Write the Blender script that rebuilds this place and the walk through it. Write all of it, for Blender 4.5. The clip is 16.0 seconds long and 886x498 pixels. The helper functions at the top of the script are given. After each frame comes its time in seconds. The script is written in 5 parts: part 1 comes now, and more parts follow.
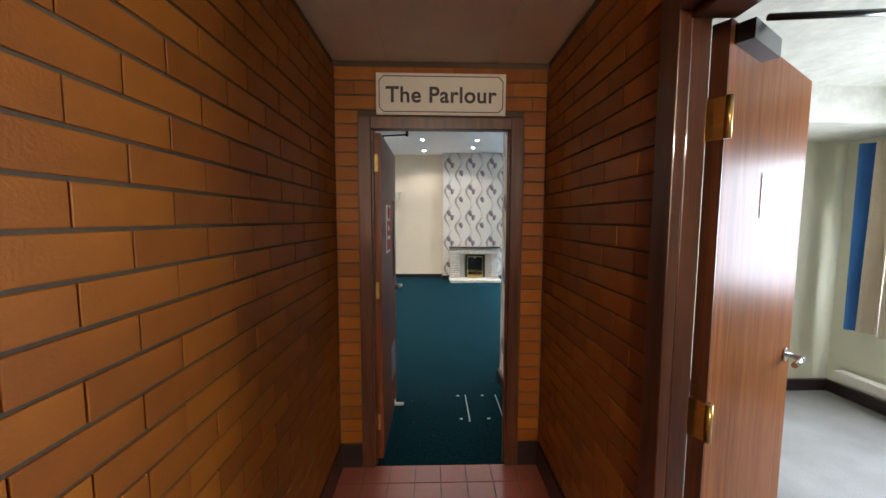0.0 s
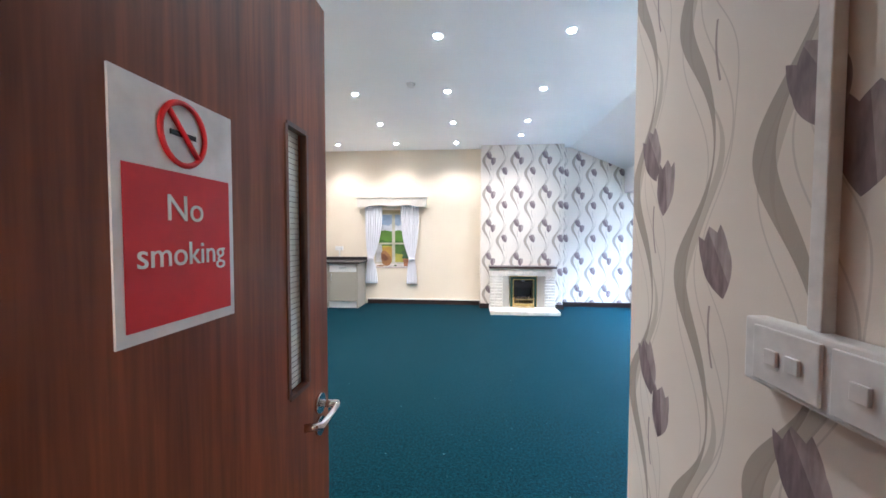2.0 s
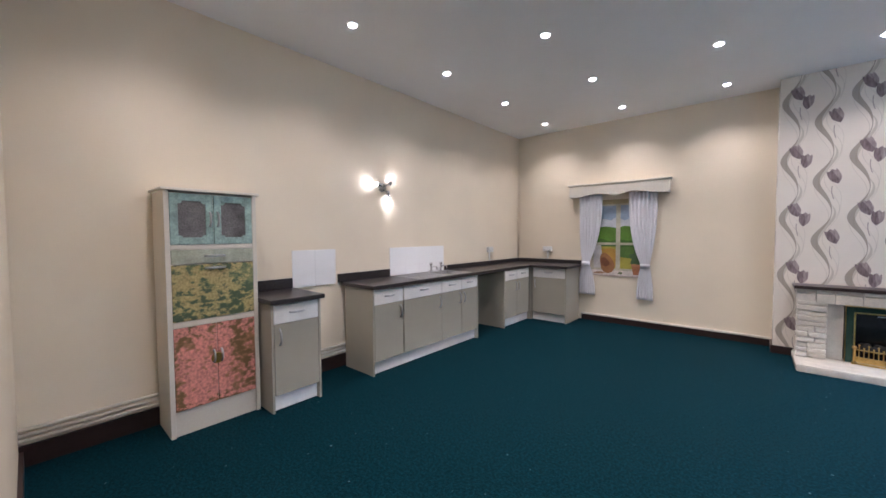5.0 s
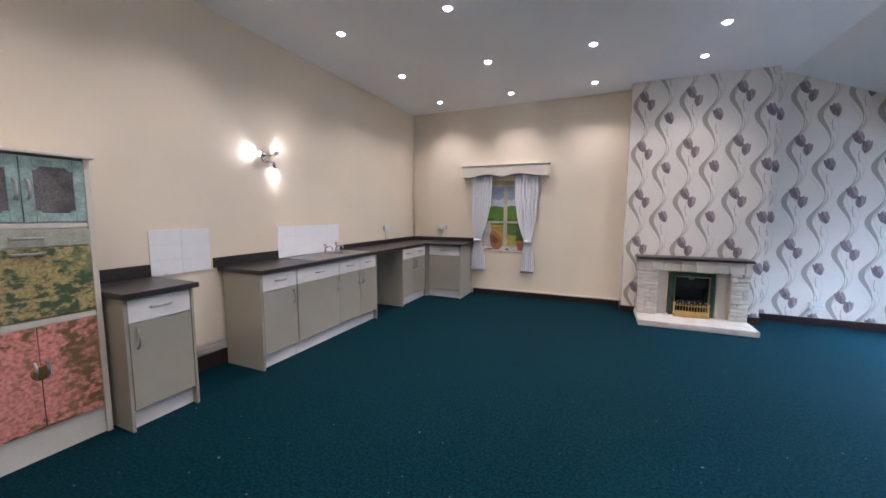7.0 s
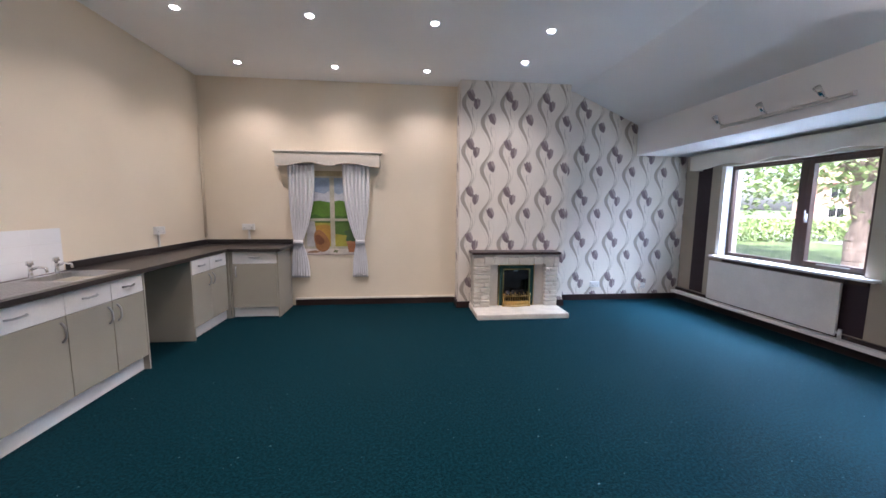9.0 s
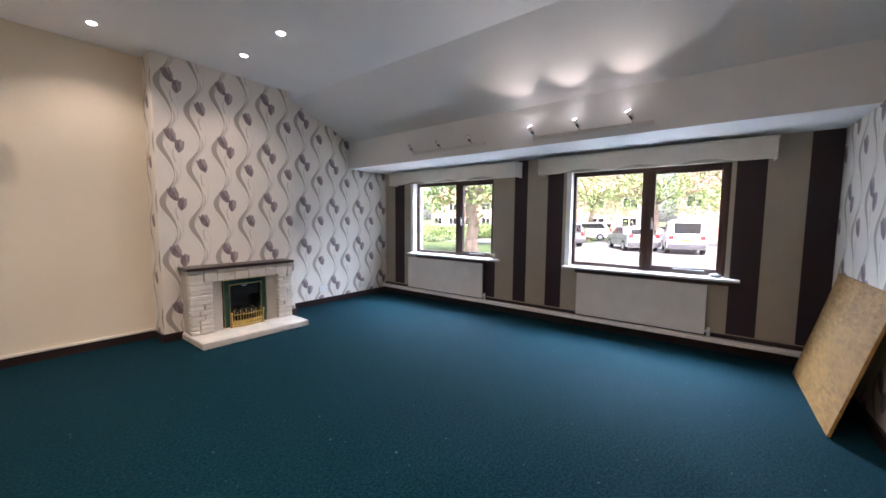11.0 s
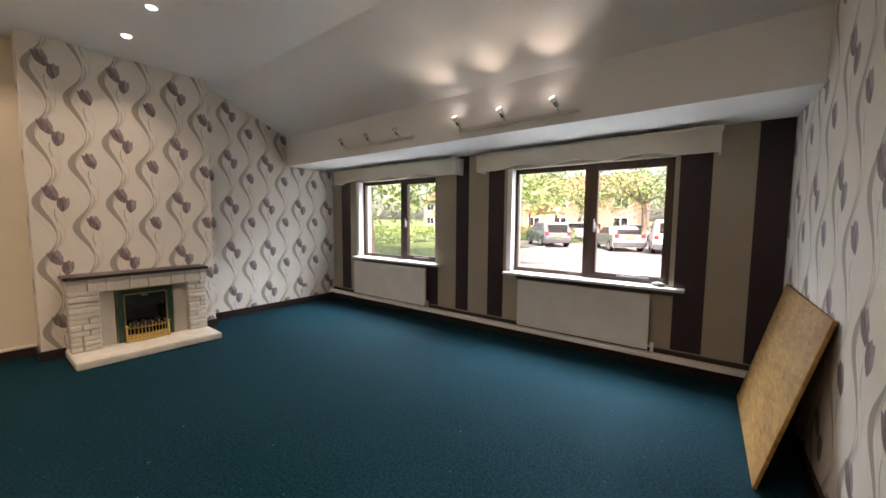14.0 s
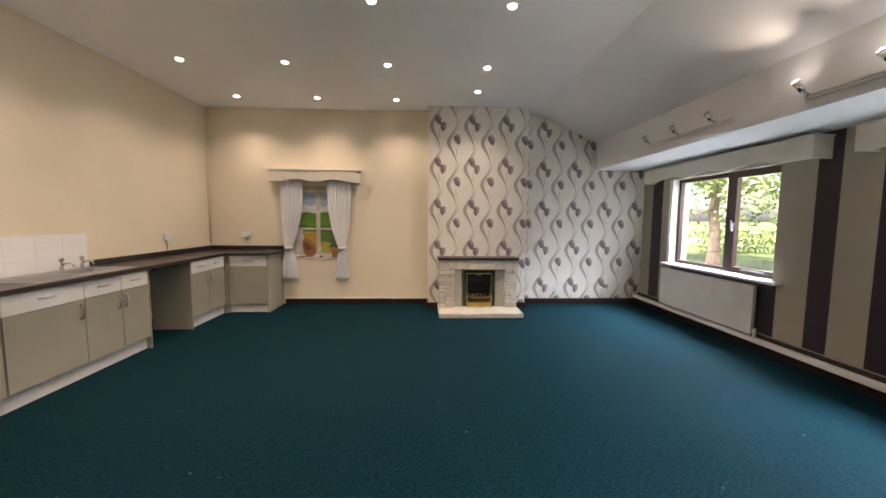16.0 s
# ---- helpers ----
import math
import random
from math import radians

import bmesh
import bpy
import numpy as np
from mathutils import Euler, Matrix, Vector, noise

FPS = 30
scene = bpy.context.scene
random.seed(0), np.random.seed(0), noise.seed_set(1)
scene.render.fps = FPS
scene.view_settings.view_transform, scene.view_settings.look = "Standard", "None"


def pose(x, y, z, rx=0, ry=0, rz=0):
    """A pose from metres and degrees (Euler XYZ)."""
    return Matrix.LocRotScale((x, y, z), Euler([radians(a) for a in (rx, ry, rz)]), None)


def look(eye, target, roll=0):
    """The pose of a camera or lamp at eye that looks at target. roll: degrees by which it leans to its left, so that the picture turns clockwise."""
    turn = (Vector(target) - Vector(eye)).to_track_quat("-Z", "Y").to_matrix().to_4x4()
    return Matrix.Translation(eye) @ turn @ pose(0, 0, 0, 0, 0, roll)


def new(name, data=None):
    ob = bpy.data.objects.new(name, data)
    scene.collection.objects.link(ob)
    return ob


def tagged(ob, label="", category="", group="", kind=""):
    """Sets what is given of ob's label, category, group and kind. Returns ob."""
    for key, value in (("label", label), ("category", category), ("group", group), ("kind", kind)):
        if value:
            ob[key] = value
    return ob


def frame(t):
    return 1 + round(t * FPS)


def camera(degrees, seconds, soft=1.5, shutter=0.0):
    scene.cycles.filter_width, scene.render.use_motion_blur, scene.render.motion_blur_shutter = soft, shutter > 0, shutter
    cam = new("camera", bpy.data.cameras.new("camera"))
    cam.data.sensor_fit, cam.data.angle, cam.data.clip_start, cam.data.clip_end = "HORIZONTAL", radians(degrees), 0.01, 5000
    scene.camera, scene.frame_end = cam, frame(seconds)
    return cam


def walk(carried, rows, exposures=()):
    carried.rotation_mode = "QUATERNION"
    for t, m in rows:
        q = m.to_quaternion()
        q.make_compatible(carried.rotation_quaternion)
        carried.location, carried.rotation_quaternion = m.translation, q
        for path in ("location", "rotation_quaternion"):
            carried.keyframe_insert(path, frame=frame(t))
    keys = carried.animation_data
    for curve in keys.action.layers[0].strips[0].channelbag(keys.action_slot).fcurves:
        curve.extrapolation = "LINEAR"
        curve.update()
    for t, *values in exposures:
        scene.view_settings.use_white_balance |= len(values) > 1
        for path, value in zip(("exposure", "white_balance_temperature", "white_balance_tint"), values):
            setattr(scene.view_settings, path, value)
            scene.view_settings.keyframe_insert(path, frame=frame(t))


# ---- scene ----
cam = camera(101.6, 16.0, soft=1.6)
PATH = [
    (0, (1.653, 0.853, 1.513), (1.71, 2.845, 1.348), 0.2),
    (0.3, (1.656, 1.175, 1.51), (1.682, 3.164, 1.311), 0.4),
    (1, (1.611, 1.896, 1.485), (1.663, 3.892, 1.363), 0.6),
    (1.5, (1.691, 2.393, 1.452), (1.703, 4.391, 1.36), 0.3),
    (2, (1.746, 2.881, 1.416), (1.584, 4.873, 1.34), 0.1),
    (2.5, (1.786, 3.275, 1.435), (1.434, 5.243, 1.363), 0.2),
    (3, (1.831, 3.668, 1.429), (1.017, 5.493, 1.353), -0.2),
    (3.5, (1.833, 3.91, 1.429), (0.676, 5.54, 1.358), -0.1),
    (4, (1.796, 4.058, 1.406), (0.476, 5.56, 1.342), -0.2),
    (6.5, (1.64, 4.312, 1.401), (0.512, 5.954, 1.228), 0.1),
    (7, (1.581, 4.247, 1.402), (0.79, 6.073, 1.201), 0.2),
    (7.5, (1.582, 4.306, 1.431), (1.075, 6.228, 1.21), 0.2),
    (8, (1.518, 4.507, 1.438), (1.205, 6.468, 1.203), 0.3),
    (8.5, (1.352, 4.683, 1.431), (1.236, 6.667, 1.205), 0.4),
    (9, (1.149, 4.892, 1.437), (1.361, 6.867, 1.207), 0.5),
    (9.5, (0.974, 5.065, 1.43), (1.606, 6.949, 1.202), 0.8),
    (10, (0.861, 5.135, 1.394), (1.941, 6.807, 1.2), 0.8),
    (12.5, (0.591, 4.894, 1.399), (2.327, 5.873, 1.229), 0.5),
    (13, (0.853, 4.854, 1.412), (2.578, 5.852, 1.246), 0.4),
    (13.5, (1.219, 4.724, 1.439), (2.892, 5.809, 1.276), 0.3),
    (14, (1.555, 4.674, 1.425), (3.139, 5.884, 1.261), 0.4),
    (14.5, (1.847, 4.604, 1.404), (3.272, 5.999, 1.255), 0.5),
    (15, (1.931, 4.508, 1.412), (2.913, 6.243, 1.257), 0.4),
    (15.5, (1.883, 4.373, 1.388), (2.34, 6.314, 1.235), 0.4),
    (16, (1.886, 4.233, 1.425), (1.978, 6.224, 1.258), 0.5),
]
EXPOSURES = [(0.0, 3.0, 5600, 10), (1.0, 4.3, 4900, 10), (1.5, 4.25, 5000, 12), (2.0, 3.95, 5300, 16), (2.5, 3.7, 5500, 17), (3.0, 3.2, 5500, 18), (4.0, 2.9, 5500, 20), (6.5, 2.75, 5500, 23), (9.0, 2.8, 5700, 24), (10.2, 2.75, 5700, 25), (12.5, 2.38, 7400, 23), (15.0, 2.33, 7400, 22), (16.0, 2.68, 7000, 21)]
walk(cam, [(t, look(eye, target, roll)) for t, eye, target, roll in PATH], EXPOSURES)

# ---- world and lights ----
world = bpy.data.worlds.new("world")
scene.world = world
world.use_nodes = True
sky = world.node_tree.nodes.new("ShaderNodeTexSky")
sky.sky_type, sky.sun_disc = 'NISHITA', False
sky.sun_elevation, sky.sun_rotation = radians(54), radians(232)
sky.dust_density = 4.0
back = world.node_tree.nodes["Background"]
back.inputs["Strength"].default_value = 0.15
world.node_tree.links.new(sky.outputs[0], back.inputs["Color"])
sun = new("sun", bpy.data.lights.new("sun", "SUN"))
sun.data.energy, sun.data.angle, sun.data.color = 5.0, radians(6), (1.0, 0.95, 0.88)
sun.matrix_world = look((-9, -7, 16), (0, 0, 0))

# Added lamps outside, above the view, that brighten the carpet by the windows.
for k, (yc, wide) in enumerate(((5.87, 1.6), (8.70, 1.6))):
    lamp = new("sky_fill_lamp", bpy.data.lights.new("sky_fill_lamp", "AREA"))
    lamp.data.shape, lamp.data.size, lamp.data.size_y, lamp.data.energy, lamp.data.color = 'RECTANGLE', wide, 1.1, 56.0, (0.68, 0.86, 1.0)
    lamp.data.spread = radians(100)
    lamp.matrix_world = look((6.75, yc, 2.95), (4.1, yc - 0.3, 0.0))

SPOT_WATTS = 8.8
SPOT_X = (-0.83, 0.305, 1.44, 2.57)
SPOT_Y = (9.68, 8.48, 7.277, 6.07, 4.87)
CEIL = 3.145


def spot(name, at, to, watts, cone, blend, radius, color):
    ob = new(name, bpy.data.lights.new(name, "SPOT"))
    d = ob.data
    d.energy, d.spot_size, d.spot_blend, d.shadow_soft_size, d.color = watts, radians(cone), blend, radius, color
    ob.matrix_world = look(at, to)
    return ob


# ---- materials ----
class Ex:
    """A value in a node tree, for writing patterns as formulas."""

    def __init__(self, tree, socket):
        self.tree, self.socket = tree, socket

    def op(self, kind, *others):
        node = self.tree.nodes.new("ShaderNodeMath")
        node.operation = kind
        for slot, v in zip(node.inputs, (self, *others)):
            if isinstance(v, Ex):
                self.tree.links.new(v.socket, slot)
            else:
                slot.default_value = v
        return Ex(self.tree, node.outputs[0])

    def __add__(self, o): return self.op("ADD", o)
    def __sub__(self, o): return self.op("SUBTRACT", o)
    def __mul__(self, o): return self.op("MULTIPLY", o)
    def __truediv__(self, o): return self.op("DIVIDE", o)
    def below(self, o): return self.op("LESS_THAN", o)
    def above(self, o): return self.op("GREATER_THAN", o)
    def both(self, o): return self.op("MINIMUM", o)
    def either(self, o): return self.op("MAXIMUM", o)


def material(name, rough=0.5, metal=0.0):
    m = bpy.data.materials.new(name)
    m.use_nodes = True
    b = m.node_tree.nodes["Principled BSDF"]
    b.inputs["Roughness"].default_value, b.inputs["Metallic"].default_value = rough, metal
    return m, m.node_tree, b


def noise_tex(tree, scale, detail=4.0, stretch=(1, 1, 1), source="Object"):
    co = tree.nodes.new("ShaderNodeTexCoord")
    mp = tree.nodes.new("ShaderNodeMapping")
    mp.inputs["Scale"].default_value = stretch
    tree.links.new(co.outputs[source], mp.inputs["Vector"])
    n = tree.nodes.new("ShaderNodeTexNoise")
    n.inputs["Scale"].default_value, n.inputs["Detail"].default_value = scale, detail
    tree.links.new(mp.outputs[0], n.inputs["Vector"])
    return n


def ramp(tree, socket, stops):
    r = tree.nodes.new("ShaderNodeValToRGB")
    while len(r.color_ramp.elements) < len(stops):
        r.color_ramp.elements.new(0.5)
    for e, (p, c) in zip(r.color_ramp.elements, stops):
        e.position, e.color = p, (*c, 1)
    tree.links.new(socket, r.inputs[0])
    return r.outputs[0]


def mix(tree, fac, a, b):
    n = tree.nodes.new("ShaderNodeMix")
    n.data_type = 'RGBA'
    for slot, v in ((n.inputs["Factor"], fac), (n.inputs[6], a), (n.inputs[7], b)):
        if isinstance(v, Ex):
            tree.links.new(v.socket, slot)
        elif isinstance(v, (tuple, float, int)):
            slot.default_value = (*v, 1) if isinstance(v, tuple) else v
        else:
            tree.links.new(v, slot)
    return n.outputs[2]


def bump(tree, bsdf, socket, strength, distance=0.01):
    n = tree.nodes.new("ShaderNodeBump")
    n.inputs["Strength"].default_value, n.inputs["Distance"].default_value = strength, distance
    tree.links.new(socket, n.inputs["Height"])
    tree.links.new(n.outputs[0], bsdf.inputs["Normal"])


def shade(c, k):
    return tuple(min(1, v * k) for v in c)


def mottled(name, color, rough=0.5, metal=0.0, amount=0.12, coarse=2.5, fine=60.0, relief=0.15, stretch=(1, 1, 1)):
    """Paint, plaster, cloth or plastic: a colour that varies at two scales, with fine relief."""
    m, t, b = material(name, rough, metal)
    big = noise_tex(t, coarse, 3.0, stretch)
    small = noise_tex(t, fine, 3.0, stretch)
    c1 = ramp(t, big.outputs[0], [(0.3, shade(color, 1 - amount)), (0.7, shade(color, 1 + amount))])
    c2 = ramp(t, small.outputs[0], [(0.3, (1 - amount,) * 3), (0.7, (1, 1, 1))])
    n = t.nodes.new("ShaderNodeMix")
    n.data_type, n.blend_type = 'RGBA', 'MULTIPLY'
    n.inputs["Factor"].default_value = 1.0
    t.links.new(c1, n.inputs[6]), t.links.new(c2, n.inputs[7])
    t.links.new(n.outputs[2], b.inputs["Base Color"])
    if relief:
        bump(t, b, small.outputs[0], relief, 0.004)
    return m


def wood(name, dark, light, rough=0.35, along=2, coat=0.0):
    m, t, b = material(name, rough)
    stretch = [14.0, 14.0, 14.0]
    stretch[along] = 0.7
    grain = noise_tex(t, 2.2, 6.0, tuple(stretch))
    fine = noise_tex(t, 9.0, 4.0, tuple(stretch))
    c = ramp(t, grain.outputs[0], [(0.3, dark), (0.7, light)])
    c2 = ramp(t, fine.outputs[0], [(0.35, (0.75,) * 3), (0.6, (1, 1, 1))])
    n = t.nodes.new("ShaderNodeMix")
    n.data_type, n.blend_type = 'RGBA', 'MULTIPLY'
    n.inputs["Factor"].default_value = 1.0
    t.links.new(c, n.inputs[6]), t.links.new(c2, n.inputs[7])
    t.links.new(n.outputs[2], b.inputs["Base Color"])
    b.inputs["Coat Weight"].default_value = coat
    bump(t, b, fine.outputs[0], 0.06, 0.003)
    return m


def plain(name, color, rough=0.4, metal=0.0):
    m, t, b = material(name, rough, metal)
    n = noise_tex(t, 30.0, 3.0)
    t.links.new(ramp(t, n.outputs[0], [(0.3, shade(color, 0.9)), (0.7, shade(color, 1.06))]), b.inputs["Base Color"])
    return m


def glow(name, color, strength):
    m, t, b = material(name, 0.3)
    b.inputs["Base Color"].default_value = (1, 1, 1, 1)
    b.inputs["Emission Color"].default_value = (*color, 1)
    b.inputs["Emission Strength"].default_value = strength
    return m


def brick_material():
    m, t, b = material("glazed_brick", 0.5)
    b.inputs["Specular IOR Level"].default_value = 0.25
    info = t.nodes.new("ShaderNodeObjectInfo")
    island = t.nodes.new("ShaderNodeNewGeometry")
    r = Ex(t, info.outputs["Random"]) + Ex(t, island.outputs["Random Per Island"])
    r = r.op("FRACT")
    base = ramp(t, r.socket, [(0.0, (0.20, 0.055, 0.003)), (0.5, (0.265, 0.080, 0.004)), (1.0, (0.33, 0.108, 0.005))])
    n = noise_tex(t, 5.0, 6.0)
    f = noise_tex(t, 140.0, 3.0)
    c = mix(t, 0.35, base, ramp(t, n.outputs[0], [(0.3, (0.11, 0.030, 0.002)), (0.7, (0.35, 0.118, 0.006))]))
    t.links.new(c, b.inputs["Base Color"])
    bump(t, b, f.outputs[0], 0.25, 0.004)
    return m


def carpet_material():
    m, t, b = material("teal_carpet", 0.85)
    big = noise_tex(t, 0.9, 3.0)
    pile = noise_tex(t, 130.0, 3.0)
    tuft = noise_tex(t, 38.0, 4.0)
    c = ramp(t, big.outputs[0], [(0.3, (0.0008, 0.0132, 0.0186)), (0.7, (0.0013, 0.0161, 0.0227))])
    scuff = noise_tex(t, 5.5, 5.0, (1, 1.8, 1))
    c = mix(t, 0.45, c, ramp(t, scuff.outputs[0], [(0.38, (0.0007, 0.0095, 0.0135)), (0.66, (0.0018, 0.0225, 0.0315))]))
    c = mix(t, 0.6, c, ramp(t, tuft.outputs[0], [(0.38, (0.0003, 0.0038, 0.0056)), (0.68, (0.0021, 0.0240, 0.0335))]))
    c = mix(t, 0.5, c, ramp(t, pile.outputs[0], [(0.36, (0.0002, 0.0028, 0.0042)), (0.68, (0.0036, 0.0370, 0.0500))]))
    knap = noise_tex(t, 62.0, 2.0)
    c = mix(t, 0.45, c, ramp(t, knap.outputs[0], [(0.42, (0.0002, 0.0024, 0.0036)), (0.62, (0.0034, 0.0330, 0.0450))]))
    lint = noise_tex(t, 34.0, 1.0)
    c = mix(t, Ex(t, lint.outputs[0]).above(0.785) * 0.5, c, (0.25, 0.33, 0.36))
    t.links.new(c, b.inputs["Base Color"])
    b.inputs["Sheen Weight"].default_value = 0.02
    b.inputs["Specular IOR Level"].default_value = 0.09
    b.inputs["Specular Tint"].default_value = (0.30, 0.75, 1.0, 1)
    b.inputs["Sheen Roughness"].default_value = 0.5
    b.inputs["Sheen Tint"].default_value = (0.25, 0.7, 0.9, 1)
    bump(t, b, pile.outputs[0], 0.7, 0.008)
    return m


def wallpaper_material():
    """Cream paper, roll width 0.53 m: grey ribbons that wave upwards, thin stems, and mauve tulips, singly and in pairs."""
    m, t, b = material("tulip_wallpaper", 0.55)
    geo = t.nodes.new("ShaderNodeNewGeometry")
    pos = t.nodes.new("ShaderNodeSeparateXYZ")
    nor = t.nodes.new("ShaderNodeSeparateXYZ")
    t.links.new(geo.outputs["Position"], pos.inputs[0])
    t.links.new(geo.outputs["True Normal"], nor.inputs[0])
    x, y, z = (Ex(t, s) for s in pos.outputs)
    nx, ny = Ex(t, nor.outputs[0]), Ex(t, nor.outputs[1])
    alcove = x.above(3.475).both(y.above(8.0))
    u = (nx * y - ny * x) + 0.195 - alcove * 0.17 + ny.above(0.5) * 0.025 - nx.below(-0.5) * 0.2625
    half, rise = 0.265, 0.645
    k = (u / half).op("FLOOR")
    odd = (k * 0.5).op("FRACT") * 2.0
    cu = u - (k + 0.5) * half
    w = (z + 0.008 + odd * 0.25) / rise
    cv = (w.op("FRACT") - 0.5) * rise
    ang = cv * (2 * math.pi / rise)

    def curve(shift, amp, phase, second=0.0):
        c = (ang + phase).op("SINE") * amp + shift
        if second:
            c = c + (ang * 2.0 + phase).op("SINE") * second
        return (cu - c).op("ABSOLUTE")

    def band(d, width, swell, phase):
        return d.below((ang + phase).op("SINE") * swell + width)

    ribbon = band(curve(-0.034, 0.062, -1.15, 0.006), 0.0155, 0.0125, 2.3)
    ribbon2 = band(curve(-0.020, 0.064, -0.85, -0.006), 0.008, 0.007, 0.6)
    thin = curve(0.020, 0.060, -1.4).below(0.0022).either(curve(-0.055, 0.058, -0.6).below(0.0020))
    thin = thin.either(curve(0.050, 0.050, -1.9, 0.012).below(0.0018))

    def tulip(px, pz, lean, a, l):
        dx, dz = cu - px, cv - pz
        c, s = math.cos(lean), math.sin(lean)
        p, q = dx * c + dz * s, dz * c - dx * s
        body = (p.op("ABSOLUTE") / (a * 1.0) + (q / l) * (q / l)).below(1.0)
        for turn in (-0.27, 0.31):
            c2, s2 = math.cos(turn), math.sin(turn)
            g = q + l * 0.72
            pp, qq = p * c2 + g * s2, g * c2 - p * s2 - l * 0.80
            body = body.either((pp.op("ABSOLUTE") / (a * 0.52) + (qq / (l * 0.88)) * (qq / (l * 0.88))).below(1.0))
        return body, p / a, q / l

    even = odd.below(0.5)
    shift = odd * 0.035
    t1, p1, q1 = tulip(shift + 0.004, shift * -1.4 + 0.052, 0.32, 0.049, 0.084)
    t2, p2, q2 = tulip(0.082, -0.055, -0.12, 0.045, 0.079)
    t2 = t2.both(even)
    stem = curve(0.058, 0.040, -0.2).below(0.0035).both((cv + 0.17).op("ABSOLUTE").below(0.07))
    s1 = stem
    grain = noise_tex(t, 3.0, 3.0)
    weave = noise_tex(t, 260.0, 2.0)
    paper = ramp(t, grain.outputs[0], [(0.3, (0.70, 0.645, 0.57)), (0.7, (0.76, 0.70, 0.62))])
    c = mix(t, thin * 0.5, paper, (0.42, 0.375, 0.33))
    c = mix(t, ribbon2 * 0.65, c, (0.44, 0.40, 0.33))
    c = mix(t, ribbon * 0.85, c, (0.31, 0.265, 0.215))
    c = mix(t, s1 * 0.8, c, (0.25, 0.20, 0.19))
    streak = noise_tex(t, 60.0, 3.0, (1, 1, 0.25), "Object")
    petal = ramp(t, streak.outputs[0], [(0.3, (0.12, 0.083, 0.092)), (0.7, (0.27, 0.205, 0.212))])
    light = ramp(t, streak.outputs[0], [(0.3, (0.22, 0.17, 0.17)), (0.7, (0.40, 0.33, 0.32))])
    c = mix(t, t2, c, mix(t, (p2 + q2 * 0.4).above(0.1), petal, light))
    c = mix(t, t1, c, mix(t, (p1 + q1 * 0.4).above(0.25), petal, light))
    t.links.new(c, b.inputs["Base Color"])
    bump(t, b, weave.outputs[0], 0.12, 0.002)
    return m


def floral(name, ground, leaf, spot_color, scale):
    """Papered panel with a print of crowded blooms, leaves and dark stems."""
    m, t, b = material(name, 0.4)
    n1, n2 = noise_tex(t, scale * 0.7, 5.0), noise_tex(t, scale * 1.9, 5.0, (1, 1, 1.5))
    n3, n4 = noise_tex(t, scale * 5.0, 3.0), noise_tex(t, scale * 0.35, 2.0)
    c = ramp(t, n3.outputs[0], [(0.3, shade(ground, 0.62)), (0.5, ground), (0.72, shade(ground, 1.35))])
    fade = Ex(t, n1.outputs[0]) * 0.75 + Ex(t, n2.outputs[0]) * 0.55
    c = mix(t, ((fade - 0.63) * 12.0).op("MAXIMUM", 0.0).op("MINIMUM", 0.85), c, leaf)
    c = mix(t, ((Ex(t, n2.outputs[0]) * Ex(t, n4.outputs[0]) - 0.262) * 18.0).op("MAXIMUM", 0.0).op("MINIMUM", 0.9), c, spot_color)
    t.links.new(c, b.inputs["Base Color"])
    bump(t, b, n3.outputs[0], 0.08, 0.002)
    return m


def glass_material(name, tint=(1, 1, 1), rough=0.0):
    m, t, b = material(name, rough)
    b.inputs["Base Color"].default_value = (*tint, 1)
    b.inputs["Transmission Weight"].default_value = 1.0
    b.inputs["IOR"].default_value = 1.45
    return m


def leaf_material(name, a, c):
    m, t, b = material(name, 0.6)
    g = t.nodes.new("ShaderNodeNewGeometry")
    t.links.new(ramp(t, g.outputs["Random Per Island"], [(0.0, a), (1.0, c)]), b.inputs["Base Color"])
    b.inputs["Subsurface Weight"].default_value = 0.0
    return m


BRICK = brick_material()
CARPET = carpet_material()
PAPER = wallpaper_material()
MORTAR = mottled("grey_mortar", (0.085, 0.058, 0.032), 0.9, amount=0.2, fine=90)
CREAM = mottled("cream_wall_paint", (0.75, 0.655, 0.505), 0.6, amount=0.035, coarse=1.3, fine=180, relief=0.12)
STONE_PAINT = mottled("taupe_wall_paint", (0.40, 0.345, 0.27), 0.6, amount=0.04, fine=150, relief=0.1)
PLUM = mottled("plum_wall_paint", (0.030, 0.013, 0.019), 0.5, amount=0.1, fine=150, relief=0.1)
CEILING = mottled("white_ceiling_paint", (0.87, 0.865, 0.865), 0.7, amount=0.03, coarse=0.8, fine=120, relief=0.1)
DIM_CEILING = mottled("cream_board_ceiling", (0.76, 0.70, 0.58), 0.6, amount=0.06, fine=100)
SKIRT = mottled("dark_brown_gloss", (0.030, 0.016, 0.014), 0.3, amount=0.2, fine=40, relief=0.05)
WHITE = mottled("white_gloss_paint", (0.82, 0.80, 0.77), 0.3, amount=0.05, coarse=5, fine=50, relief=0.04)
OFFWHITE = mottled("off_white_paint", (0.66, 0.61, 0.52), 0.45, amount=0.05, fine=60, relief=0.05)
PLASTIC = plain("white_plastic", (0.75, 0.74, 0.72), 0.3)
FRAME = wood("brown_window_wood", (0.035, 0.016, 0.012), (0.075, 0.032, 0.022), 0.35, 2, 0.2)
DOORWOOD = wood("sapele_veneer", (0.13, 0.034, 0.010), (0.27, 0.076, 0.024), 0.42, 2, 0.0)
DOORWOOD.node_tree.nodes["Principled BSDF"].inputs["Specular IOR Level"].default_value = 0.3
